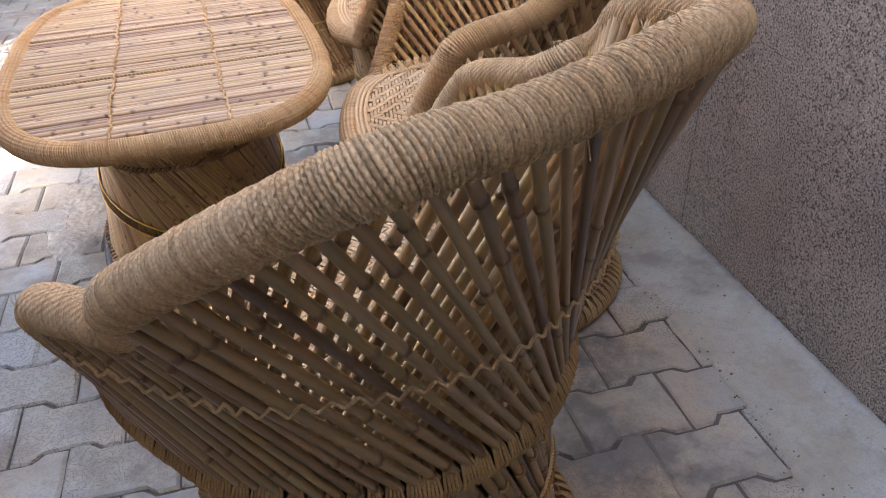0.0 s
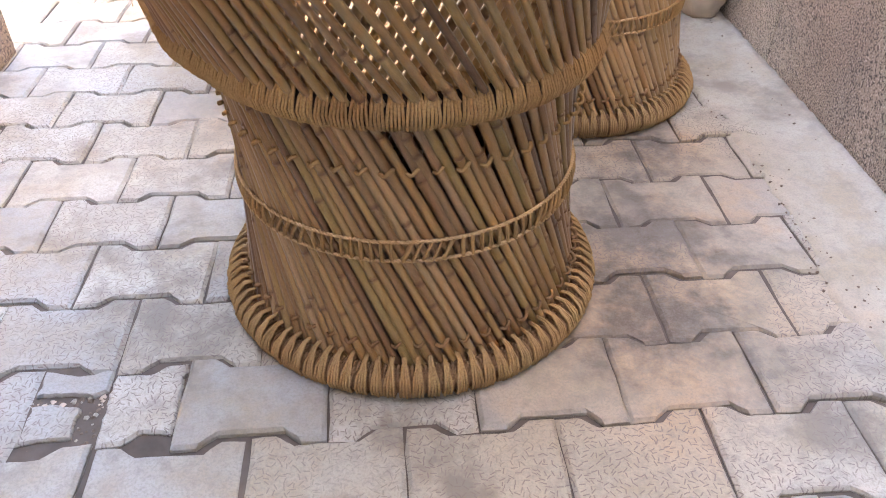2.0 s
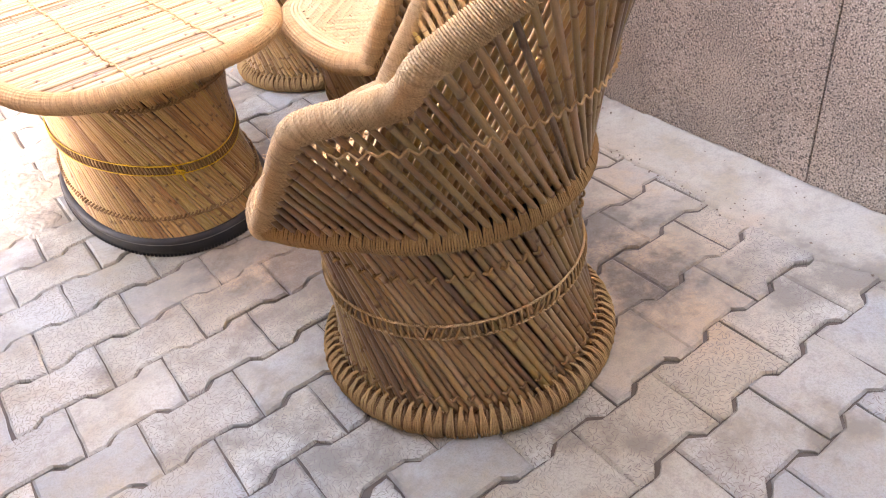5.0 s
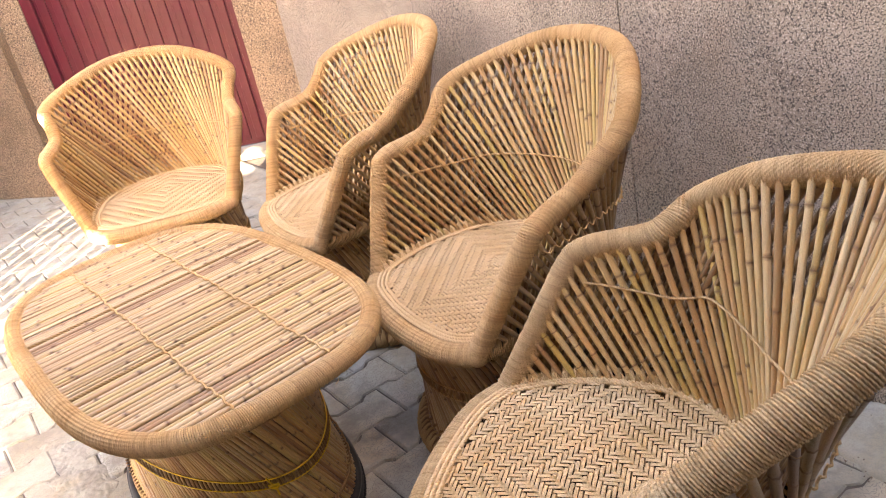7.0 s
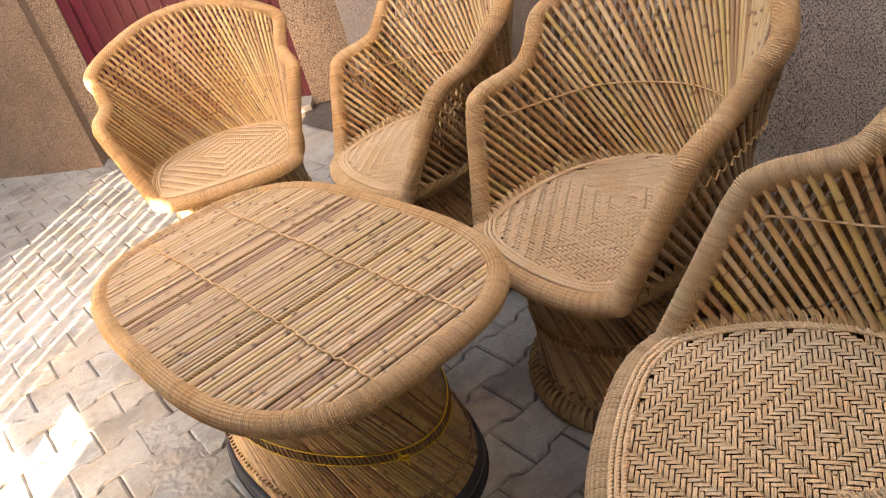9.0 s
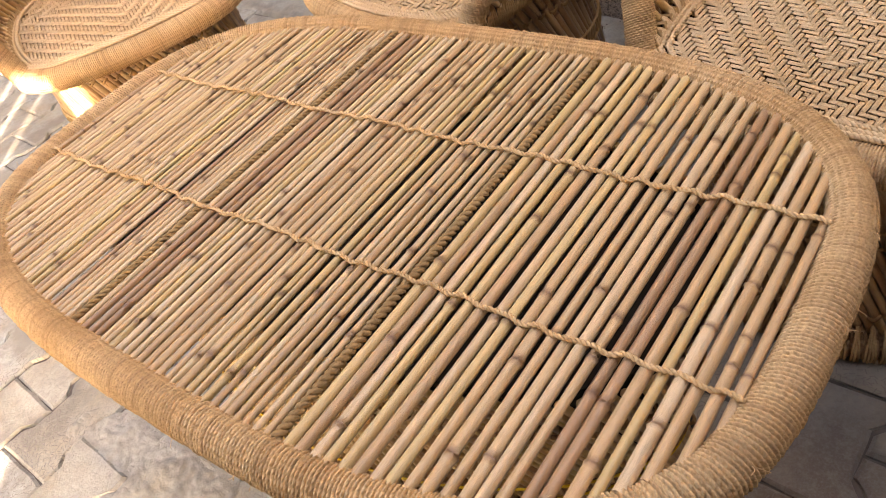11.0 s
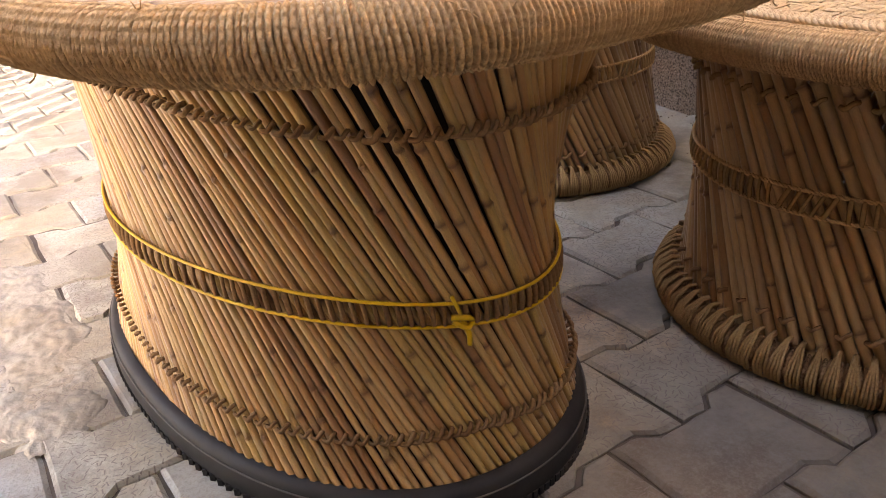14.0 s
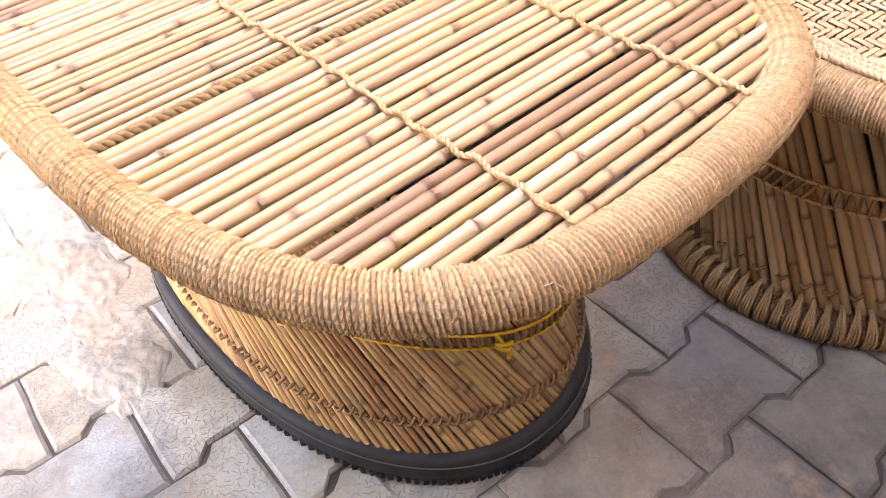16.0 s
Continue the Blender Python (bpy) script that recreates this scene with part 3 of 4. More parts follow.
def build_chair(cane, rope, rim_ctrl):
    rnd = random.Random(3)
    nr = random.Random(4)
    chair = new("cane_chair")
    # foot hoop, in dark rope so the gaps in its lashing look shaded
    circle = np.array([(FOOT_R * math.cos(a), FOOT_R * math.sin(a), FOOT_T) for a in np.linspace(0, 2 * math.pi, 120, endpoint=False)])
    wound("foot_hoop", circle, FOOT_T - 0.003, chair, "", True, 0.0062, 0.0046, 12, KNOT, 2, 1)
    h = Heap()
    loops(h, np.vstack([circle, circle[:1]]), FOOT_T, 92, 4, 0.0019, 0.007, 0.008, nr, 0.86)
    h.make("foot_lashing", ROPE_MID, chair, "rope turns that tie the sticks to the hoop", "stuff")
    # lower body
    n = 104
    for i in range(n):
        a = 2 * math.pi * (i + rnd.uniform(-0.12, 0.12)) / n
        stick("lower_stick", lower_point(a, 0.0), lower_point(a + rnd.uniform(-0.018, 0.018), 1.0), rnd.uniform(0.0064, 0.0080), cane, chair, rnd)
    for f, name in ((0.14, "knotted_cord"), (0.80, "knotted_cord")):
        h = Heap()
        pts = []
        for i in range(n // 2):
            q = lower_point(4 * math.pi * i / n, f)
            out = q * [1, 1, 0] / np.linalg.norm(q[:2])
            pts.append(q + out * 0.007)
        knots(h, pts, nr, 0.0046)
        h.make(name, KNOT if f < 0.5 else ROPE_MID, chair, "", "stuff")
    hc, hs = Heap(), Heap()
    braid_band(hc, hs, lower_circle(0.206, 0.009), lower_circle(0.234, 0.009), 112, 0.0026, nr)
    hc.make("waist_cord", rope, chair)
    hs.make("waist_stitching", ROPE_DARK, chair, "", "stuff")
    # seat hoop, coloured near black as the shade between its lashings
    ring = ring_curve()
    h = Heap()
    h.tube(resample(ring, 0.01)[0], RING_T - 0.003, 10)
    h.make("seat_hoop", GAP_SHADE, chair)
    h = Heap()
    loops(h, ring, RING_T, 66, 6, 0.0019, 0.017, 0.012, nr, 1.0)
    h.make("seat_lashing", ROPE_MID, chair, "bunched rope turns tied round the seat hoop", "stuff")
    # back
    rim = smooth_curve(rim_ctrl, 14)
    lean = 0.15
    up = 80
    outer, inner = [], []
    for i in range(up):
        f = 0.02 + 0.96 * (i + 0.5) / up
        t = 2 * f - 1
        for sign, store in ((1, outer), (-1, inner)):
            g = f - sign * lean * (1 - t * t)
            g = min(max(g, 0.015), 0.985)
            lo, hi = along(ring, g), along(rim, f)
            out = lo * [1, 1, 0] / np.linalg.norm(lo[:2])
            lo = lo + out * (0.008 if sign > 0 else -0.018)
            outh = hi * [1, 1, 0] / np.linalg.norm(hi[:2])
            hi = hi + outh * (0.014 if sign > 0 else -0.016)
            store.append((lo, hi))
            stick("back_stick", lo, hi, rnd.uniform(0.0050, 0.0064), cane if sign > 0 else CANE_TOP, chair, rnd)
    for store, grow, name, shift in ((outer, 0.008, "back_cord", 0), (inner, -0.008, "inner_cord", 1)):
        pts = []
        for lo, hi in store:
            zc = 0.612
            if hi[2] < zc + 0.03:
                continue
            f = (zc - lo[2]) / (hi[2] - lo[2])
            q = lo + (hi - lo) * f
            pts.append(q + q * [1, 1, 0] / np.linalg.norm(q[:2]) * grow)
        h = Heap()
        if shift == 0:
            for p, q in zip(pts, pts[1:]):
                gap = np.linalg.norm(q - p)
                mid = (p + q) / 2 - np.array([0, 0, min(0.55 * gap, 0.010) * nr.uniform(0.7, 1.2)])
                out = mid * [1, 1, 0] / np.linalg.norm(mid[:2])
                h.tube(smooth_curve([p + out * 0.001, mid * 0.5 + p * 0.5 - [0, 0, 0.0015], mid + out * 0.002, mid * 0.5 + q * 0.5 - [0, 0, 0.0015], q + out * 0.001], 3), 0.0019, 5)
        else:
            cord(h, smooth_curve(pts, 3), 0.0022, False, 0.009)
        h.make(name, rope, chair, "", "stuff")
    wound("back_rim", rim, 0.0230, chair, "closely wound grass rope rim", False, 0.0035, 0.0028, 16, rope, 5, 6)
    fibres(rim, 0.0230, 90, chair, rope, nr)
    wound("front_edge", front_curve(), 0.0255, chair, "", False, 0.0037, 0.0029, 16, rope, 6, 2)
    for side in (-1, 1):
        bm = bmesh.new()
        bmesh.ops.create_uvsphere(bm, u_segments=16, v_segments=10, radius=0.0245)
        bmesh.ops.transform(bm, matrix=pose(side * CORNER[0], CORNER[1], CORNER[2]), verts=bm.verts)
        part("corner_wrap", bm, rope, chair, "", True)
    woven_seat(chair)
    return chair


CHAIRS = [((0.008, 0.847), (-0.539, 0.843)), ((0.393, 1.507), (-0.989, 0.147)), ((0.483, 2.305), (-0.986, 0.166)), ((0.113, 3.083), (-0.425, -0.905))]


def chair_pose(at, face):
    return pose(at[0], at[1], 0, 0, 0, math.degrees(math.atan2(face[0], -face[1])))


first = build_chair(CANE_OLD, ROPE_OLD, RIM_WORN)
first.matrix_basis = chair_pose(*CHAIRS[0])
tagged(first, "weathered brown cane tub chair, wound rope rim, woven seat", "chair", "chairs round the table")
second = build_chair(CANE, ROPE, RIM)
second.matrix_basis = chair_pose(*CHAIRS[1])
tagged(second, "honey cane tub chair, wound rope rim, woven rush seat", "chair", "chairs round the table")
for at, face in CHAIRS[2:]:
    copy_thing(second, chair_pose(at, face))


# ---- table ----
TABLE_Z = 0.503


def oval(a, b, z, n=160, power=3.2):
    pts = []
    for i in range(n):
        w = 2 * math.pi * i / n
        c, s = math.cos(w), math.sin(w)
        r = (abs(c) ** power + abs(s) ** power) ** (-1 / power)
        pts.append((a * r * c, b * r * s, z))
    return np.array(pts)


def table_body(f, w, twist=0.95):
    """A point on a leaning stick of the table's drum; f from the floor up, w the angle."""
    def at(a, b, ang, power):
        c, s = math.cos(ang), math.sin(ang)
        r = (abs(c) ** power + abs(s) ** power) ** (-1 / power)
        return np.array([a * r * c, b * r * s, 0])
    lo = at(0.231, 0.393, w, 2.4) + [0, 0, 0.035]
    hi = at(0.205, 0.446, w - twist, 2.7) + [0, 0, 0.468]
    return lo + (hi - lo) * f


def build_table():
    rnd = random.Random(8)
    nr = random.Random(9)
    table = new("cane_table")
    rim = oval(0.321, 0.527, 0.486, 160, 3.1)
    wound("table_rim", rim, 0.0230, table, "closely wound grass rope rim", True, 0.0041, 0.0034, 18, ROPE, 7, 4)
    fibres(rim, 0.0230, 110, table, ROPE, nr)
    power = 3.1
    seams = []
    y = -0.507
    while y < 0.507:
        pitch = 0.0148 if y < -0.183 else (0.0118 if y < 0.146 else 0.0110)
        pitch *= rnd.uniform(0.94, 1.06)
        mid = y + pitch / 2
        half = 0.307 * max(0.0, 1 - (abs(mid) / 0.514) ** power) ** (1 / power)
        seam = len(seams) < 2 and mid > (-0.183, 0.146)[len(seams)]
        if seam:
            seams.append((mid, pitch))
        if half > 0.05 and not seam:
            z = TABLE_Z - 0.0062
            stick("top_stick", (-half, mid + rnd.uniform(-0.0014, 0.0014), z + rnd.uniform(-0.0022, 0.0012)), (half, mid + rnd.uniform(-0.0018, 0.0018), z + rnd.uniform(-0.0022, 0.0012)), pitch * (rnd.uniform(0.36, 0.42) if y < -0.183 else rnd.uniform(0.33, 0.40)), CANE_SLAT, table, rnd)
        y += pitch
    # near-black sheet added under the top as the shade in its gaps
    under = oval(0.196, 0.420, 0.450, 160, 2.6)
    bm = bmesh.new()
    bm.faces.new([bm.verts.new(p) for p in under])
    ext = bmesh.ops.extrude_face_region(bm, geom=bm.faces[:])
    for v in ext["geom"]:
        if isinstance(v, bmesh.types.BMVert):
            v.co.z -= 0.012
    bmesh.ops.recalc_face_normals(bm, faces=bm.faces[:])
    part("under_layer", bm, GAP_SHADE, table)
    for x in (-0.103, 0.103):
        h = Heap()
        line = [(x + 0.0022 * math.sin(i * 2.1) + 0.002 * math.sin(i * 0.37), -0.506 + i * 0.01386, TABLE_Z + 0.001 + 0.002 * math.sin(i * 3.0)) for i in range(74)]
        cord(h, smooth_curve(line, 3), 0.0027, False, 0.011)
        h.make("top_lashing", ROPE, table, "twisted rope lashed across the sticks", "stuff")
    for y, gap in seams:
        h = Heap()
        cord(h, [(-0.300, y, TABLE_Z - 0.006), (0.300, y, TABLE_Z - 0.005)], gap * 0.43, False, 0.016)
        h.make("seam_rope", ROPE_DARK, table, "dark rope laid in the seam", "stuff")
    # drum
    m = 164
    for i in range(m):
        w = 2 * math.pi * (i + rnd.uniform(-0.15, 0.15)) / m
        stick("drum_stick", table_body(0, w), table_body(1, w + rnd.uniform(-0.012, 0.012)), rnd.uniform(0.0039, 0.0052), CANE_TABLE, table, rnd)
    # near-black sheet added inside the drum as shade behind the sticks
    shade_sheet = []
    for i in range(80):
        shade_sheet += [table_body(f, 2 * math.pi * i / 80) * [0.95, 0.965, 1] for f in (0.0, 1.0)]
    mesh_object("drum_lining", shade_sheet, [(2 * i, 2 * ((i + 1) % 80), 2 * ((i + 1) % 80) + 1, 2 * i + 1) for i in range(80)], GAP_SHADE, table)
    for f in (0.13, 0.83):
        h = Heap()
        pts = []
        for i in range(m):
            q = table_body(f, 2 * math.pi * i / m)
            pts.append(q + q * [1, 1, 0] / np.linalg.norm(q[:2]) * 0.008)
        knots(h, pts, nr, 0.0042)
        h.make("knotted_cord", KNOT, table, "", "stuff")
    hc, hs = Heap(), Heap()
    lo = [table_body(0.39, 2 * math.pi * i / 160) for i in range(160)]
    hi = [table_body(0.448, 2 * math.pi * i / 160) for i in range(160)]
    grow = lambda q, g: q + q * [1, 1, 0] / np.linalg.norm(q[:2]) * g
    for path in (lo, hi):
        hc.tube(resample([grow(q, 0.0105) for q in path], 0.012, True)[0], 0.0017, 6, True)
    band = Heap()
    braid_band(band, hs, np.array([grow(q, 0.0085) for q in lo]), np.array([grow(q, 0.0085) for q in hi]), 200, 0.0014, nr)
    band.make("waist_braid", KNOT, table, "", "stuff")
    hc.make("yellow_twine", YELLOW, table, "bright yellow nylon twine round the drum")
    h = Heap()
    at = grow(table_body(0.41, radians(-81.5)), 0.013)
    h.tube(smooth_curve([at + [-0.012, 0, 0.006], at + [0, -0.006, 0.004], at + [0.010, -0.002, -0.004], at + [0, -0.006, -0.006], at + [-0.010, 0, 0.002]], 5), 0.0028, 6)
    h.tube(smooth_curve([at, at + [0.002, -0.006, -0.012], at + [0.004, -0.004, -0.026]], 5), 0.0026, 6)
    h.tube(smooth_curve([at, at + [-0.006, -0.004, 0.012], at + [-0.012, -0.003, 0.028]], 5), 0.0020, 6)
    h.make("twine_knot", YELLOW, table, "knotted end of the yellow twine")
    hs.make("waist_stitching", KNOT, table, "", "stuff")
    # tyre strip round the foot
    ring = oval(0.246, 0.412, 0.0, 160, 2.2)
    prof = [(-0.012, 0.0), (0.002, 0.0), (0.006, 0.008), (0.006, 0.026), (0.002, 0.038), (-0.004, 0.044), (-0.012, 0.044)]
    verts, faces = [], []
    k = len(prof)
    for q in ring:
        out = q / np.linalg.norm(q)
        for a, z in prof:
            verts.append(q + out * a + np.array([0, 0, z]))
    for i in range(len(ring)):
        j = (i + 1) % len(ring)
        for a in range(k - 1):
            faces.append((i * k + a, j * k + a, j * k + a + 1, i * k + a + 1))
    tyre = mesh_object("tyre_foot", verts, faces, RUBBER, table, True, "black rubber tyre strip nailed round the foot")
    h = Heap()
    h.tube([q + q / np.linalg.norm(q) * 0.0045 + np.array([0, 0, 0.033]) for q in ring], 0.0012, 4, True)
    h.make("tyre_line", RUBBER_SCUFF, tyre)
    tread = Heap()
    for i, q in enumerate(oval(0.253, 0.419, 0.0, 190, 2.2)):
        out = q / np.linalg.norm(q)
        side = np.array([-out[1], out[0], 0])
        c = q + np.array([0, 0, 0.008])
        vs = [c + out * o + side * s + np.array([0, 0, z]) for o in (-0.004, 0.0005) for s in (-0.0030, 0.0030) for z in (-0.007, 0.002)]
        tread.add(vs, [(0, 1, 3, 2), (4, 6, 7, 5), (0, 4, 5, 1), (2, 3, 7, 6), (1, 5, 7, 3), (0, 2, 6, 4)])
    tread.make("tyre_tread", RUBBER, tyre, "", "stuff", False)
    return table


table = build_table()
table.matrix_basis = pose(-0.252, 1.918, 0, 0, 0, 2.6)
tagged(table, "cane coffee table with slatted top on a tyre-shod drum", "table")


# ---- walls ----
WALL_X, WALL_LEAN = 0.884, 0.012


def wall_face(y):
    return WALL_X + WALL_LEAN * (y - 0.67)


EAST = pose(WALL_X, 0.67, 0, 0, 0, -math.degrees(math.atan(WALL_LEAN)))
bm = bmesh.new()
box(bm, (0.02, -3.87, 0), (0.3, 2.778, 3.4))
wall_east = tagged(part("wall_east", bm, RENDERED, None), "wall clad with speckled grey granite slabs", "wall", "", "structure")
wall_east.matrix_basis = EAST
JOINTS = [-3.87, -3.44, -2.58, -1.72, -0.86, 0.0, 0.86, 1.75, 2.78]
for a, b in zip(JOINTS, JOINTS[1:]):
    for z0, z1 in ((0.0, 1.6), (1.6, 3.4)):
        bm = bmesh.new()
        box(bm, (0, a + 0.002, z0 + 0.002), (0.02, b - 0.002, z1 - 0.002), 0.0015)
        part("granite_slab", bm, GRANITE, wall_east)
END = pose(-0.034, 5.35, 0, 0, 0, -35.0)


def end_wall(name, lo, hi, label):
    ob = structure(name, lo, hi, GRANITE_PINK, label)
    ob.matrix_basis = END


end_wall("wall_north", (1.455, 0.0, 0), (2.6, 0.3, 3.4), "granite clad end wall beside the maroon door")
end_wall("wall_north_over_door", (0.0, 0.0, 2.15), (1.455, 0.3, 3.4), "granite clad wall above the door")
bm = bmesh.new()
end_wall("wall_north_pier", (0.05, 0.07, 0), (0.285, 0.3, 3.4), "granite clad reveal beside the maroon door")
vs = [(0.06, 5.20), (0.16, 5.42), (-1.5, 8.7), (-2.0, 8.6)]
lo = [bm.verts.new((x, y, 0)) for x, y in vs]
hi = [bm.verts.new((x, y, 3.4)) for x, y in vs]
bm.faces.new(lo[::-1]), bm.faces.new(hi)
for i in range(4):
    bm.faces.new((lo[i], lo[(i + 1) % 4], hi[(i + 1) % 4], hi[i]))
bmesh.ops.recalc_face_normals(bm, faces=bm.faces[:])
tagged(part("wall_northwest", bm, GRANITE_PINK, None), "pinkish granite clad wall turning away from the door", "wall", "", "structure")
# two unseen walls added to shut eastern skylight out of the recess
structure("wall_recess", (1.50, 3.3, 0), (1.70, 4.6, 3.4), GRANITE_PINK, "unseen wall added to keep eastern sky off the door recess")
structure("wall_recess_return", (WALL_X + 0.335, 3.25, 0), (1.50, 3.45, 3.4), RENDERED, "unseen return added to close the recess to skylight")
structure("wall_west", (-1.07, -1.4, 0), (-0.92, 1.734, 3.0), GRANITE_PINK, "pinkish granite clad boundary wall with a square end")
structure("wall_west_beyond", (-1.49, 3.77, 0), (-1.37, 7.6, 4.0), RENDERED, "plain rendered boundary wall")
# unseen wall, nearer and taller to darken the passage's south end
structure("wall_south", (-1.07, -1.6, 0), (WALL_X + 0.2, -1.4, 5.0), RENDERED, "unseen tall wall added to keep out the southern sky")

# unseen walls and slatted gate, added to cut the sun into patches and stripes
SUN_BLOCK_X = -2.27
structure("wall_lane", (SUN_BLOCK_X - 0.1, -0.05, 0), (SUN_BLOCK_X, 1.04, 1.47), RENDERED, "unseen low wall added to block the sun")
structure("wall_lane_over", (SUN_BLOCK_X - 0.1, -0.05, 1.53), (SUN_BLOCK_X, 0.84, 4.6), RENDERED, "unseen wall over the slot, added to block the sun")
structure("wall_lane_head", (SUN_BLOCK_X - 0.1, 0.843, 1.73), (SUN_BLOCK_X, 1.04, 4.6), RENDERED, "unseen wall over the gap that lets sun onto a chair")
structure("wall_lane_pier", (SUN_BLOCK_X - 0.1, 1.043, 1.53), (SUN_BLOCK_X, 1.20, 4.6), RENDERED, "unseen wall between two gaps left for sun patches")
structure("wall_lane_sill", (SUN_BLOCK_X - 0.1, 1.203, 1.53), (SUN_BLOCK_X, 1.497, 1.90), RENDERED, "unseen wall below the gap that lets sun to the door foot")
structure("wall_lane_top", (SUN_BLOCK_X - 0.1, 1.203, 2.12), (SUN_BLOCK_X, 1.497, 4.6), RENDERED, "unseen wall above the gap that lets sun to the door foot")
structure("wall_lane_lintel", (SUN_BLOCK_X - 0.1, 1.50, 1.53), (SUN_BLOCK_X, 3.40, 4.6), RENDERED, "unseen wall added to cut off the sun above the slats")
gate = new("slatted_gate")
gate.matrix_basis = pose(SUN_BLOCK_X - 0.05, 1.65, 0)
for i in range(12):
    bm = bmesh.new()
    box(bm, (-0.012, i * 0.1145, 0.06), (0.012, i * 0.1145 + 0.078, 1.53), 0.003)
    part("slat", bm, GATE, gate)
for z in (0.1, 1.45):
    bm = bmesh.new()
    box(bm, (0.012, 0, z), (0.03, 1.334, z + 0.05), 0.002)
    part("rail", bm, GATE, gate)
# raised panels added to end the sun patch on the floor
for y, z in ((-0.606, 0.97), (-0.315, 0.86)):
    bm = bmesh.new()
    box(bm, (-0.012, y, z), (0.012, y + 0.286, 1.53), 0.003)
    part("side_panel", bm, GATE, gate)
tagged(gate, "unseen gate of upright slats added to cast the sun stripes", "gate")

# maroon door
door = tagged(new("door_1"), "maroon painted metal door with pressed upright ribs, shut", "door", "", "structure")
door.matrix_basis = END @ pose(0.35, 0.10, 0.04)
bm = bmesh.new()
box(bm, (0, 0, 0), (1.06, 0.04, 2.1), 0.002)
leaf = part("door_leaf", bm, MAROON, door)
for i in range(13):
    bm = bmesh.new()
    box(bm, (0.02 + i * 0.081, -0.012, 0.03), (0.02 + i * 0.081 + 0.05, 0.002, 2.06), 0.005)
    part("rib", bm, MAROON, leaf)
for x0, x1 in ((-0.06, 0.0), (1.06, 1.12)):
    bm = bmesh.new()
    box(bm, (x0, -0.03, -0.05), (x1, 0.06, 2.15), 0.004)
    part("door_frame", bm, MAROON, door)
bm = bmesh.new()
box(bm, (0.29, -0.10, 0), (1.45, 0.09, 0.04), 0.006)
sill = part("door_sill", bm, CEMENT, None)
sill.matrix_basis = END
tagged(sill, "low cement sill under the maroon door", "sill", "", "structure")


# ---- ground ----
bm = bmesh.new()
bmesh.ops.create_grid(bm, x_segments=2, y_segments=2, size=400)
ground = tagged(part("ground", bm, JOINT, None), "sandy bed under the pavers and beyond", "ground", "", "structure")
ground.location.z = -0.0065
pavement = tagged(new("pavement"), "grey interlocking concrete pavers, worn and dusty", "pavement", "", "structure")
PX, PY, ROW0, JOIN0 = 0.2, 0.1408, 0.513, -0.32


def paver_mesh(seed):
    rnd = random.Random(seed)
    L, W, N, A, B = 0.0985, 0.0782, 0.0596, 0.066, 0.044
    out = [(-L, -W), (-A, -W), (-B, -N), (B, -N), (A, -W), (L, -W), (L, W), (A, W), (B, N), (-B, N), (-A, W), (-L, W)]
    out = [(x + rnd.uniform(-0.0012, 0.0012), y + rnd.uniform(-0.0012, 0.0012)) for x, y in out]
    fine = []
    for (x0, y0), (x1, y1) in zip(out, out[1:] + out[:1]):
        parts = 4 if math.hypot(x1 - x0, y1 - y0) > 0.04 else 2
        for q in range(parts):
            f = q / parts
            fine.append((x0 + (x1 - x0) * f + rnd.gauss(0, 0.0007), y0 + (y1 - y0) * f + rnd.gauss(0, 0.0007)))
    out = fine
    n = len(out)
    verts = [(x, y, -0.03) for x, y in out] + [(x, y, -0.0045) for x, y in out] + [(x * 0.945, y * 0.93, rnd.uniform(-0.0006, 0.0006)) for x, y in out]
    faces = []
    for lvl in (0, 1):
        for i in range(n):
            j = (i + 1) % n
            faces.append((lvl * n + i, lvl * n + j, (lvl + 1) * n + j, (lvl + 1) * n + i))
    faces.append(tuple(2 * n + i for i in range(n)))
    return verts, faces


PAVERS = []
for i in range(8):
    verts, faces = paver_mesh(i)
    me = bpy.data.meshes.new("paver")
    me.from_pydata(verts, [], faces)
    me.materials.append(PAVER)
    PAVERS.append(me)
prnd = random.Random(21)
far = Heap()
for row in range(-26, 52):
    y = ROW0 + (row + 0.5) * PY
    shift = 0.0 if row % 2 == 0 else 0.5
    for col in range(-22, 8):
        x = JOIN0 + (col + 0.5 + shift) * PX
        if x > 0.84:
            continue
        dz = prnd.gauss(0, 0.0018)
        if row == 0 and abs(x + 0.42) < 0.02:
            continue
        if -1.0 < x and 0.1 < y < 3.2:
            ob = new("paver", prnd.choice(PAVERS))
            ob.parent = pavement
            ob.matrix_basis = Matrix.LocRotScale((x, y, dz), Euler((prnd.gauss(0, 0.006), prnd.gauss(0, 0.008), prnd.choice((0, math.pi)) + prnd.gauss(0, 0.006))), None)
        else:
            verts, faces = paver_mesh(prnd.randrange(1000))
            far.add(np.array(verts) + [x, y, dz], faces)
far.make("paver_field", PAVER, pavement, "", "stuff", False)

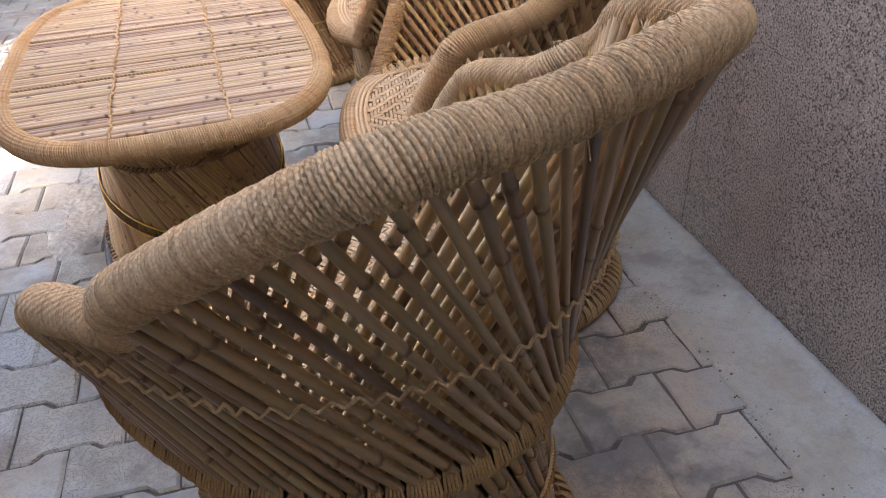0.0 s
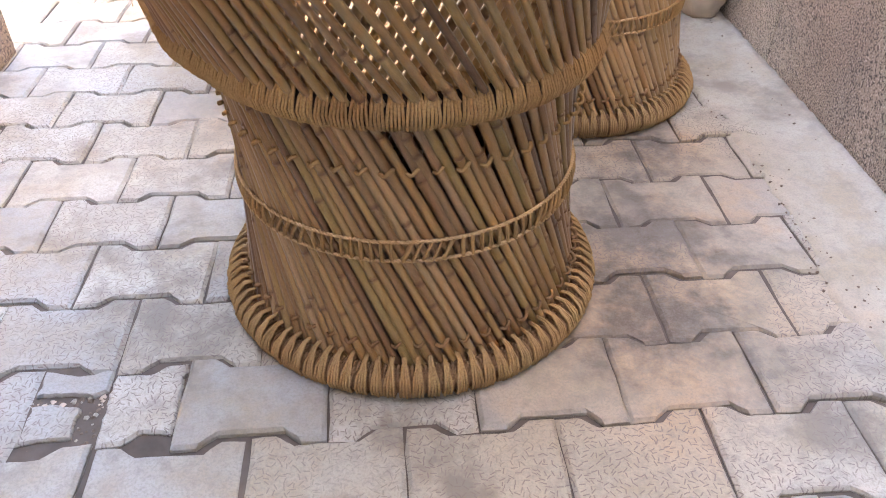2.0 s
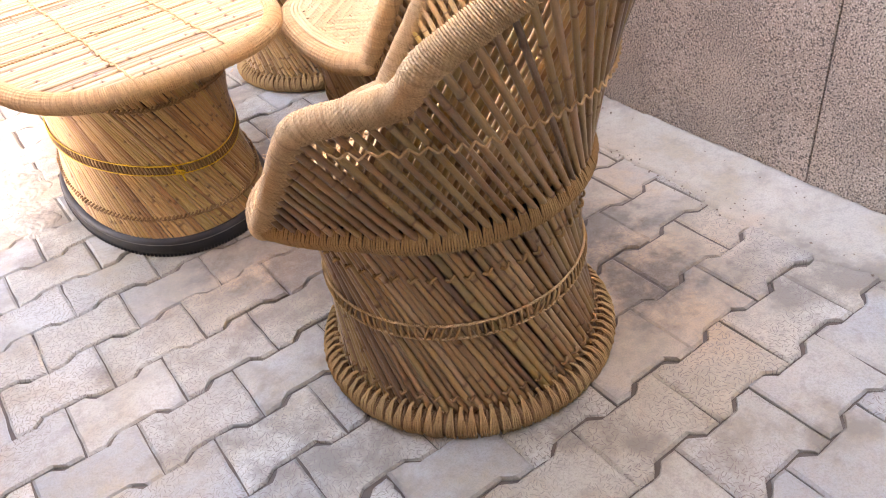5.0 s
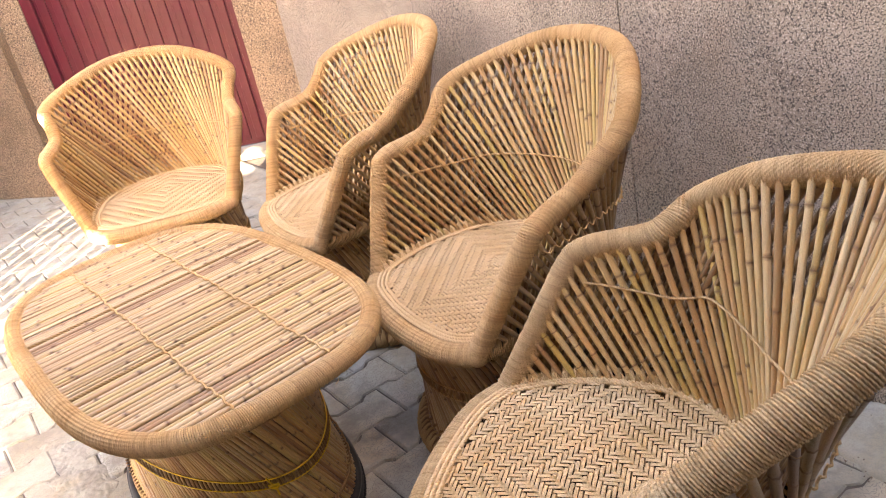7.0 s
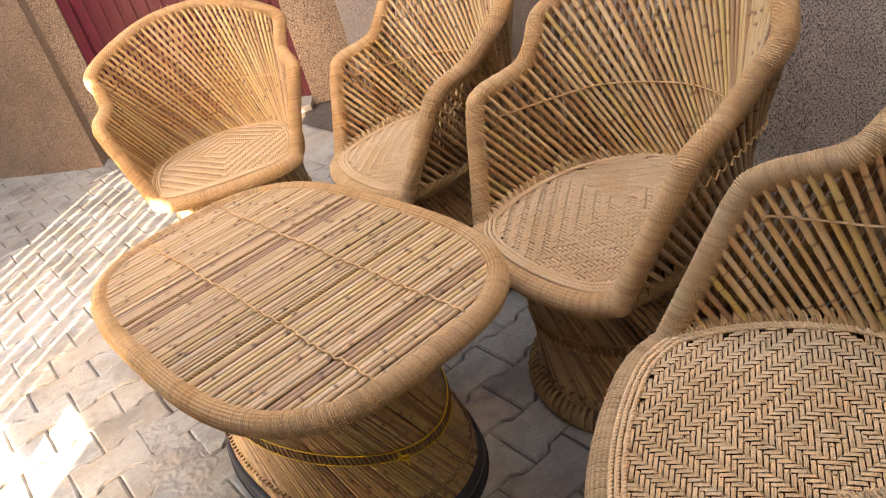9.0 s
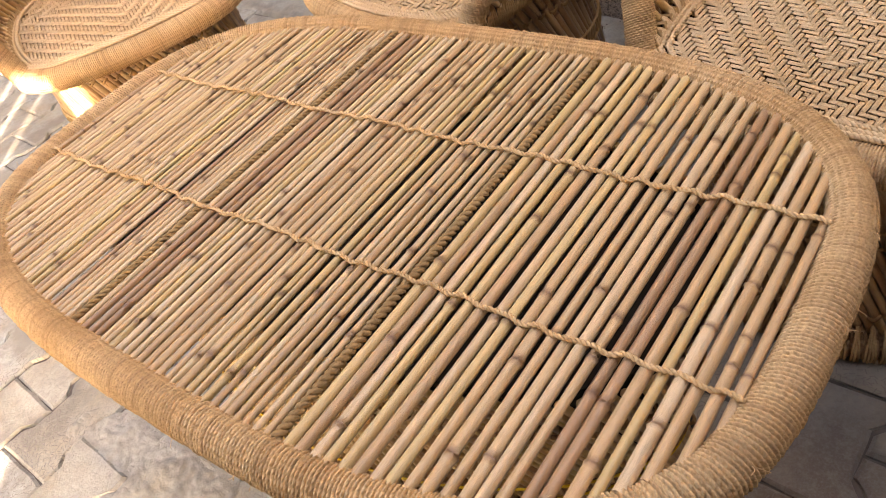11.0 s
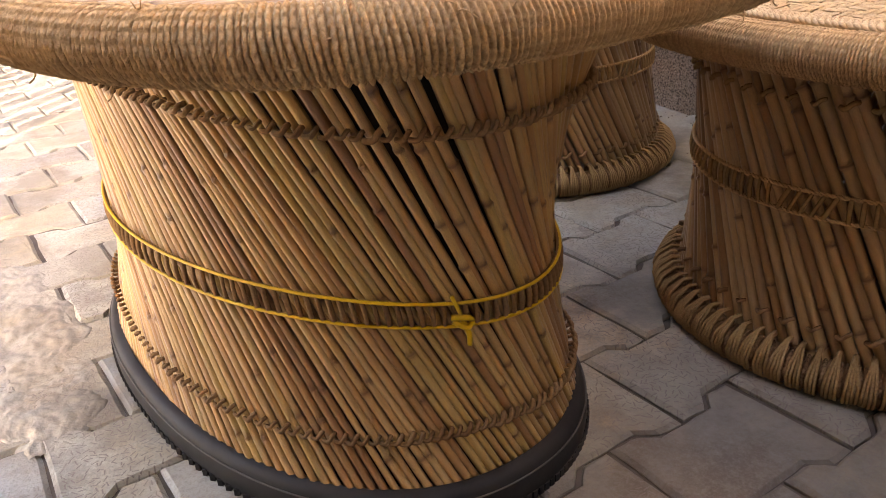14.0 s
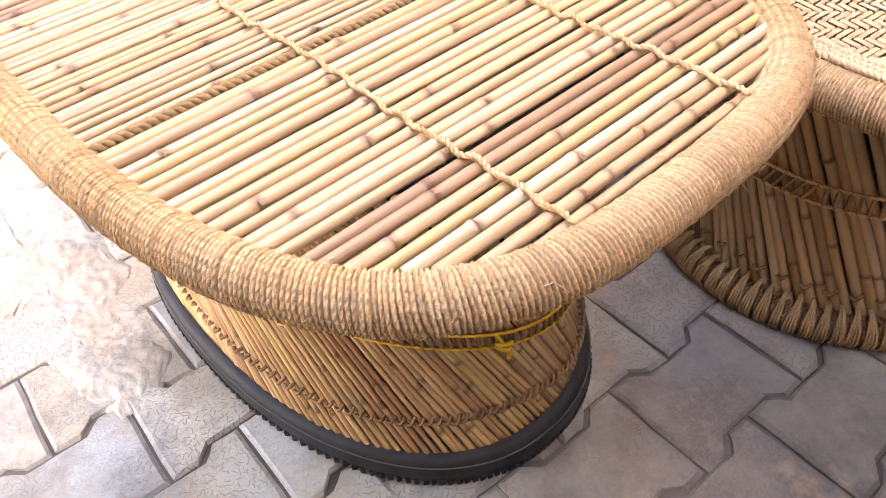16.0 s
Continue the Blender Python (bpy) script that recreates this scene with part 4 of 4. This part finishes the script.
# a broken paver: a half stone, two remnants, and a channel of earth and rubble between them
def shard(outline, seed):
    """A piece of paver with a ragged outline and a worn upper edge."""
    rag = random.Random(seed)
    ring = []
    for (x0, y0), (x1, y1) in zip(outline, outline[1:] + outline[:1]):
        parts = max(2, int(math.hypot(x1 - x0, y1 - y0) / 0.008))
        for q in range(parts):
            ring.append((x0 + (x1 - x0) * q / parts + rag.gauss(0, 0.0012), y0 + (y1 - y0) * q / parts + rag.gauss(0, 0.0012)))
    cx, cy = sum(x for x, _ in ring) / len(ring), sum(y for _, y in ring) / len(ring)
    n = len(ring)
    verts = [(x, y, -0.03) for x, y in ring] + [(x, y, -0.004) for x, y in ring] + [(cx + (x - cx) * 0.94, cy + (y - cy) * 0.92, rag.uniform(-0.0008, 0.0006)) for x, y in ring]
    faces = [(k * n + i, k * n + (i + 1) % n, (k + 1) * n + (i + 1) % n, (k + 1) * n + i) for k in (0, 1) for i in range(n)]
    faces.append(tuple(2 * n + i for i in range(n)))
    mesh_object("paver_piece", verts, faces, PAVER, pavement, False)


shard([(-0.417, 0.517), (-0.385, 0.517), (-0.365, 0.535), (-0.340, 0.535), (-0.322, 0.528), (-0.322, 0.656), (-0.345, 0.656), (-0.368, 0.640), (-0.419, 0.640)], 31)
shard([(-0.518, 0.608), (-0.478, 0.611), (-0.440, 0.605), (-0.423, 0.612), (-0.422, 0.650), (-0.470, 0.640), (-0.518, 0.655)], 32)
shard([(-0.518, 0.528), (-0.500, 0.534), (-0.452, 0.534), (-0.451, 0.584), (-0.490, 0.593), (-0.518, 0.591)], 33)
bed = bmesh.new()
rows = []
for i in range(30):
    row = []
    for j in range(24):
        q = Vector((-0.545 + j * 0.006, 0.470 + i * 0.0057, 0))
        row.append(bed.verts.new((q.x, q.y, -0.0105 + 0.006 * noise.noise(q * 55) + 0.004 * noise.noise(q * 140))))
    rows.append(row)
for r, n in zip(rows, rows[1:]):
    for j in range(23):
        bed.faces.new((r[j], r[j + 1], n[j + 1], n[j]))
part("loose_earth", bed, EARTH, pavement, "", True)
for i in range(90):
    bm = bmesh.new()
    bmesh.ops.create_icosphere(bm, subdivisions=1, radius=prnd.uniform(0.0015, 0.0055))
    for v in bm.verts:
        v.co *= 1 + 0.6 * noise.noise(v.co * 200 + Vector((i, 0, 0)))
    ob = part("rubble", bm, (EARTH, EARTH, CEMENT, EARTH, SANDSTONE)[i % 5], pavement)
    if i % 2:
        ob.location = (prnd.uniform(-0.448, -0.424), prnd.uniform(0.475, 0.605), -0.008)
    else:
        ob.location = (prnd.uniform(-0.53, -0.425), prnd.uniform(0.592, 0.606), -0.009)

# cement strip along the wall
def cement_sheet(name, label, category, y0, y1, near, far, rise, step=0.010, cols=14):
    """A hand-laid sheet of cement between two wavering edges, lumpy and thin at its rims."""
    bm = bmesh.new()
    grid = []
    for i in range(int((y1 - y0) / step) + 1):
        y = y0 + i * step
        a, b = near(y), far(y)
        line = [bm.verts.new((a - 0.006, y, -0.010))]
        for c in range(cols):
            f = c / (cols - 1)
            x = a + (b - a) * f
            q = Vector((x, y, 0))
            line.append(bm.verts.new((x, y, rise(f) + 0.0045 * noise.noise(q * 13) + 0.003 * noise.noise(q * 37) + 0.0026 * noise.noise(q * 90) + 0.0016 * noise.noise(q * 210))))
        line.append(bm.verts.new((b + 0.004, y, -0.010)))
        grid.append(line)
    for r, n in zip(grid, grid[1:]):
        for c in range(len(r) - 1):
            bm.faces.new((r[c], r[c + 1], n[c + 1], n[c]))
    tagged(part(name, bm, CEMENT, None, "", True), label, category, "", "structure")


def strip_edge(y):
    return 0.690 + 0.05 * noise.noise((y * 2.3, 4, 0)) + 0.026 * noise.noise((y * 9, 0, 0)) + 0.012 * noise.noise((y * 31, 1, 0))


def patch_half(y):
    f = max(0.0, 1 - ((y - 2.22) / 0.33) ** 2) ** 0.5
    return 0.012 + 0.07 * f


cement_sheet("cement_strip", "rough cement fillet along the foot of the granite wall", "floor edge", -3.2, 5.0, strip_edge, lambda y: wall_face(y) - 0.0035, lambda f: 0.004 + 0.013 * f * f)
cement_sheet("cement_patch", "crumbled cement patch smeared over the pavers", "floor patch", 1.90, 2.54, lambda y: -0.60 - patch_half(y) - 0.03 * noise.noise((y * 12, 3, 0)), lambda y: -0.60 + patch_half(y) + 0.03 * noise.noise((y * 14, 8, 0)), lambda f: 0.001 - 0.004 * (2 * f - 1) ** 4, 0.005, 40)
crumbs = Heap()
crnd = random.Random(17)
for i in range(420):
    y = crnd.uniform(0.15, 3.1)
    if i % 3 == 0:
        x, top = wall_face(y) - crnd.uniform(0.006, 0.061), 0.012
    else:
        x, top = strip_edge(y) + abs(crnd.gauss(0, 0.07)) - 0.03, 0.004
    if x > wall_face(y) - 0.006:
        continue
    size = crnd.uniform(0.0012, 0.0042)
    verts = [(x + size * crnd.uniform(0.5, 1.2) * a, y + size * crnd.uniform(0.5, 1.2) * b, top + size * 0.6 * c) for a, b, c in ((1, 0, 0), (0, 1, 0), (-1, 0, 0), (0, -1, 0), (0, 0, 1), (0, 0, -1.5))]
    crumbs.add(verts, [(0, 1, 4), (1, 2, 4), (2, 3, 4), (3, 0, 4), (1, 0, 5), (2, 1, 5), (3, 2, 5), (0, 3, 5)])
tagged(crumbs.make("grit", EARTH, None, "", "", False), "loose brown grit along the cement edge", "grit", "", "stuff")

# stone lump
bm = bmesh.new()
bmesh.ops.create_icosphere(bm, subdivisions=4, radius=1.0)
for v in bm.verts:
    d = v.co.normalized()
    k = max(abs(d.x), abs(d.y), abs(d.z))
    q = d / k ** 0.5
    v.co = Vector((q.x * 0.048, q.y * 0.062, q.z * 0.072)) * (1 + 0.2 * noise.noise(d * 2.1) + 0.05 * noise.noise(d * 7))
stone = part("stone_block", bm, SANDSTONE, None, "", True)
stone.matrix_basis = pose(0.845, 1.86, 0.068, 0, 0, 12)
tagged(stone, "rough broken lump of stone against the wall", "stone")
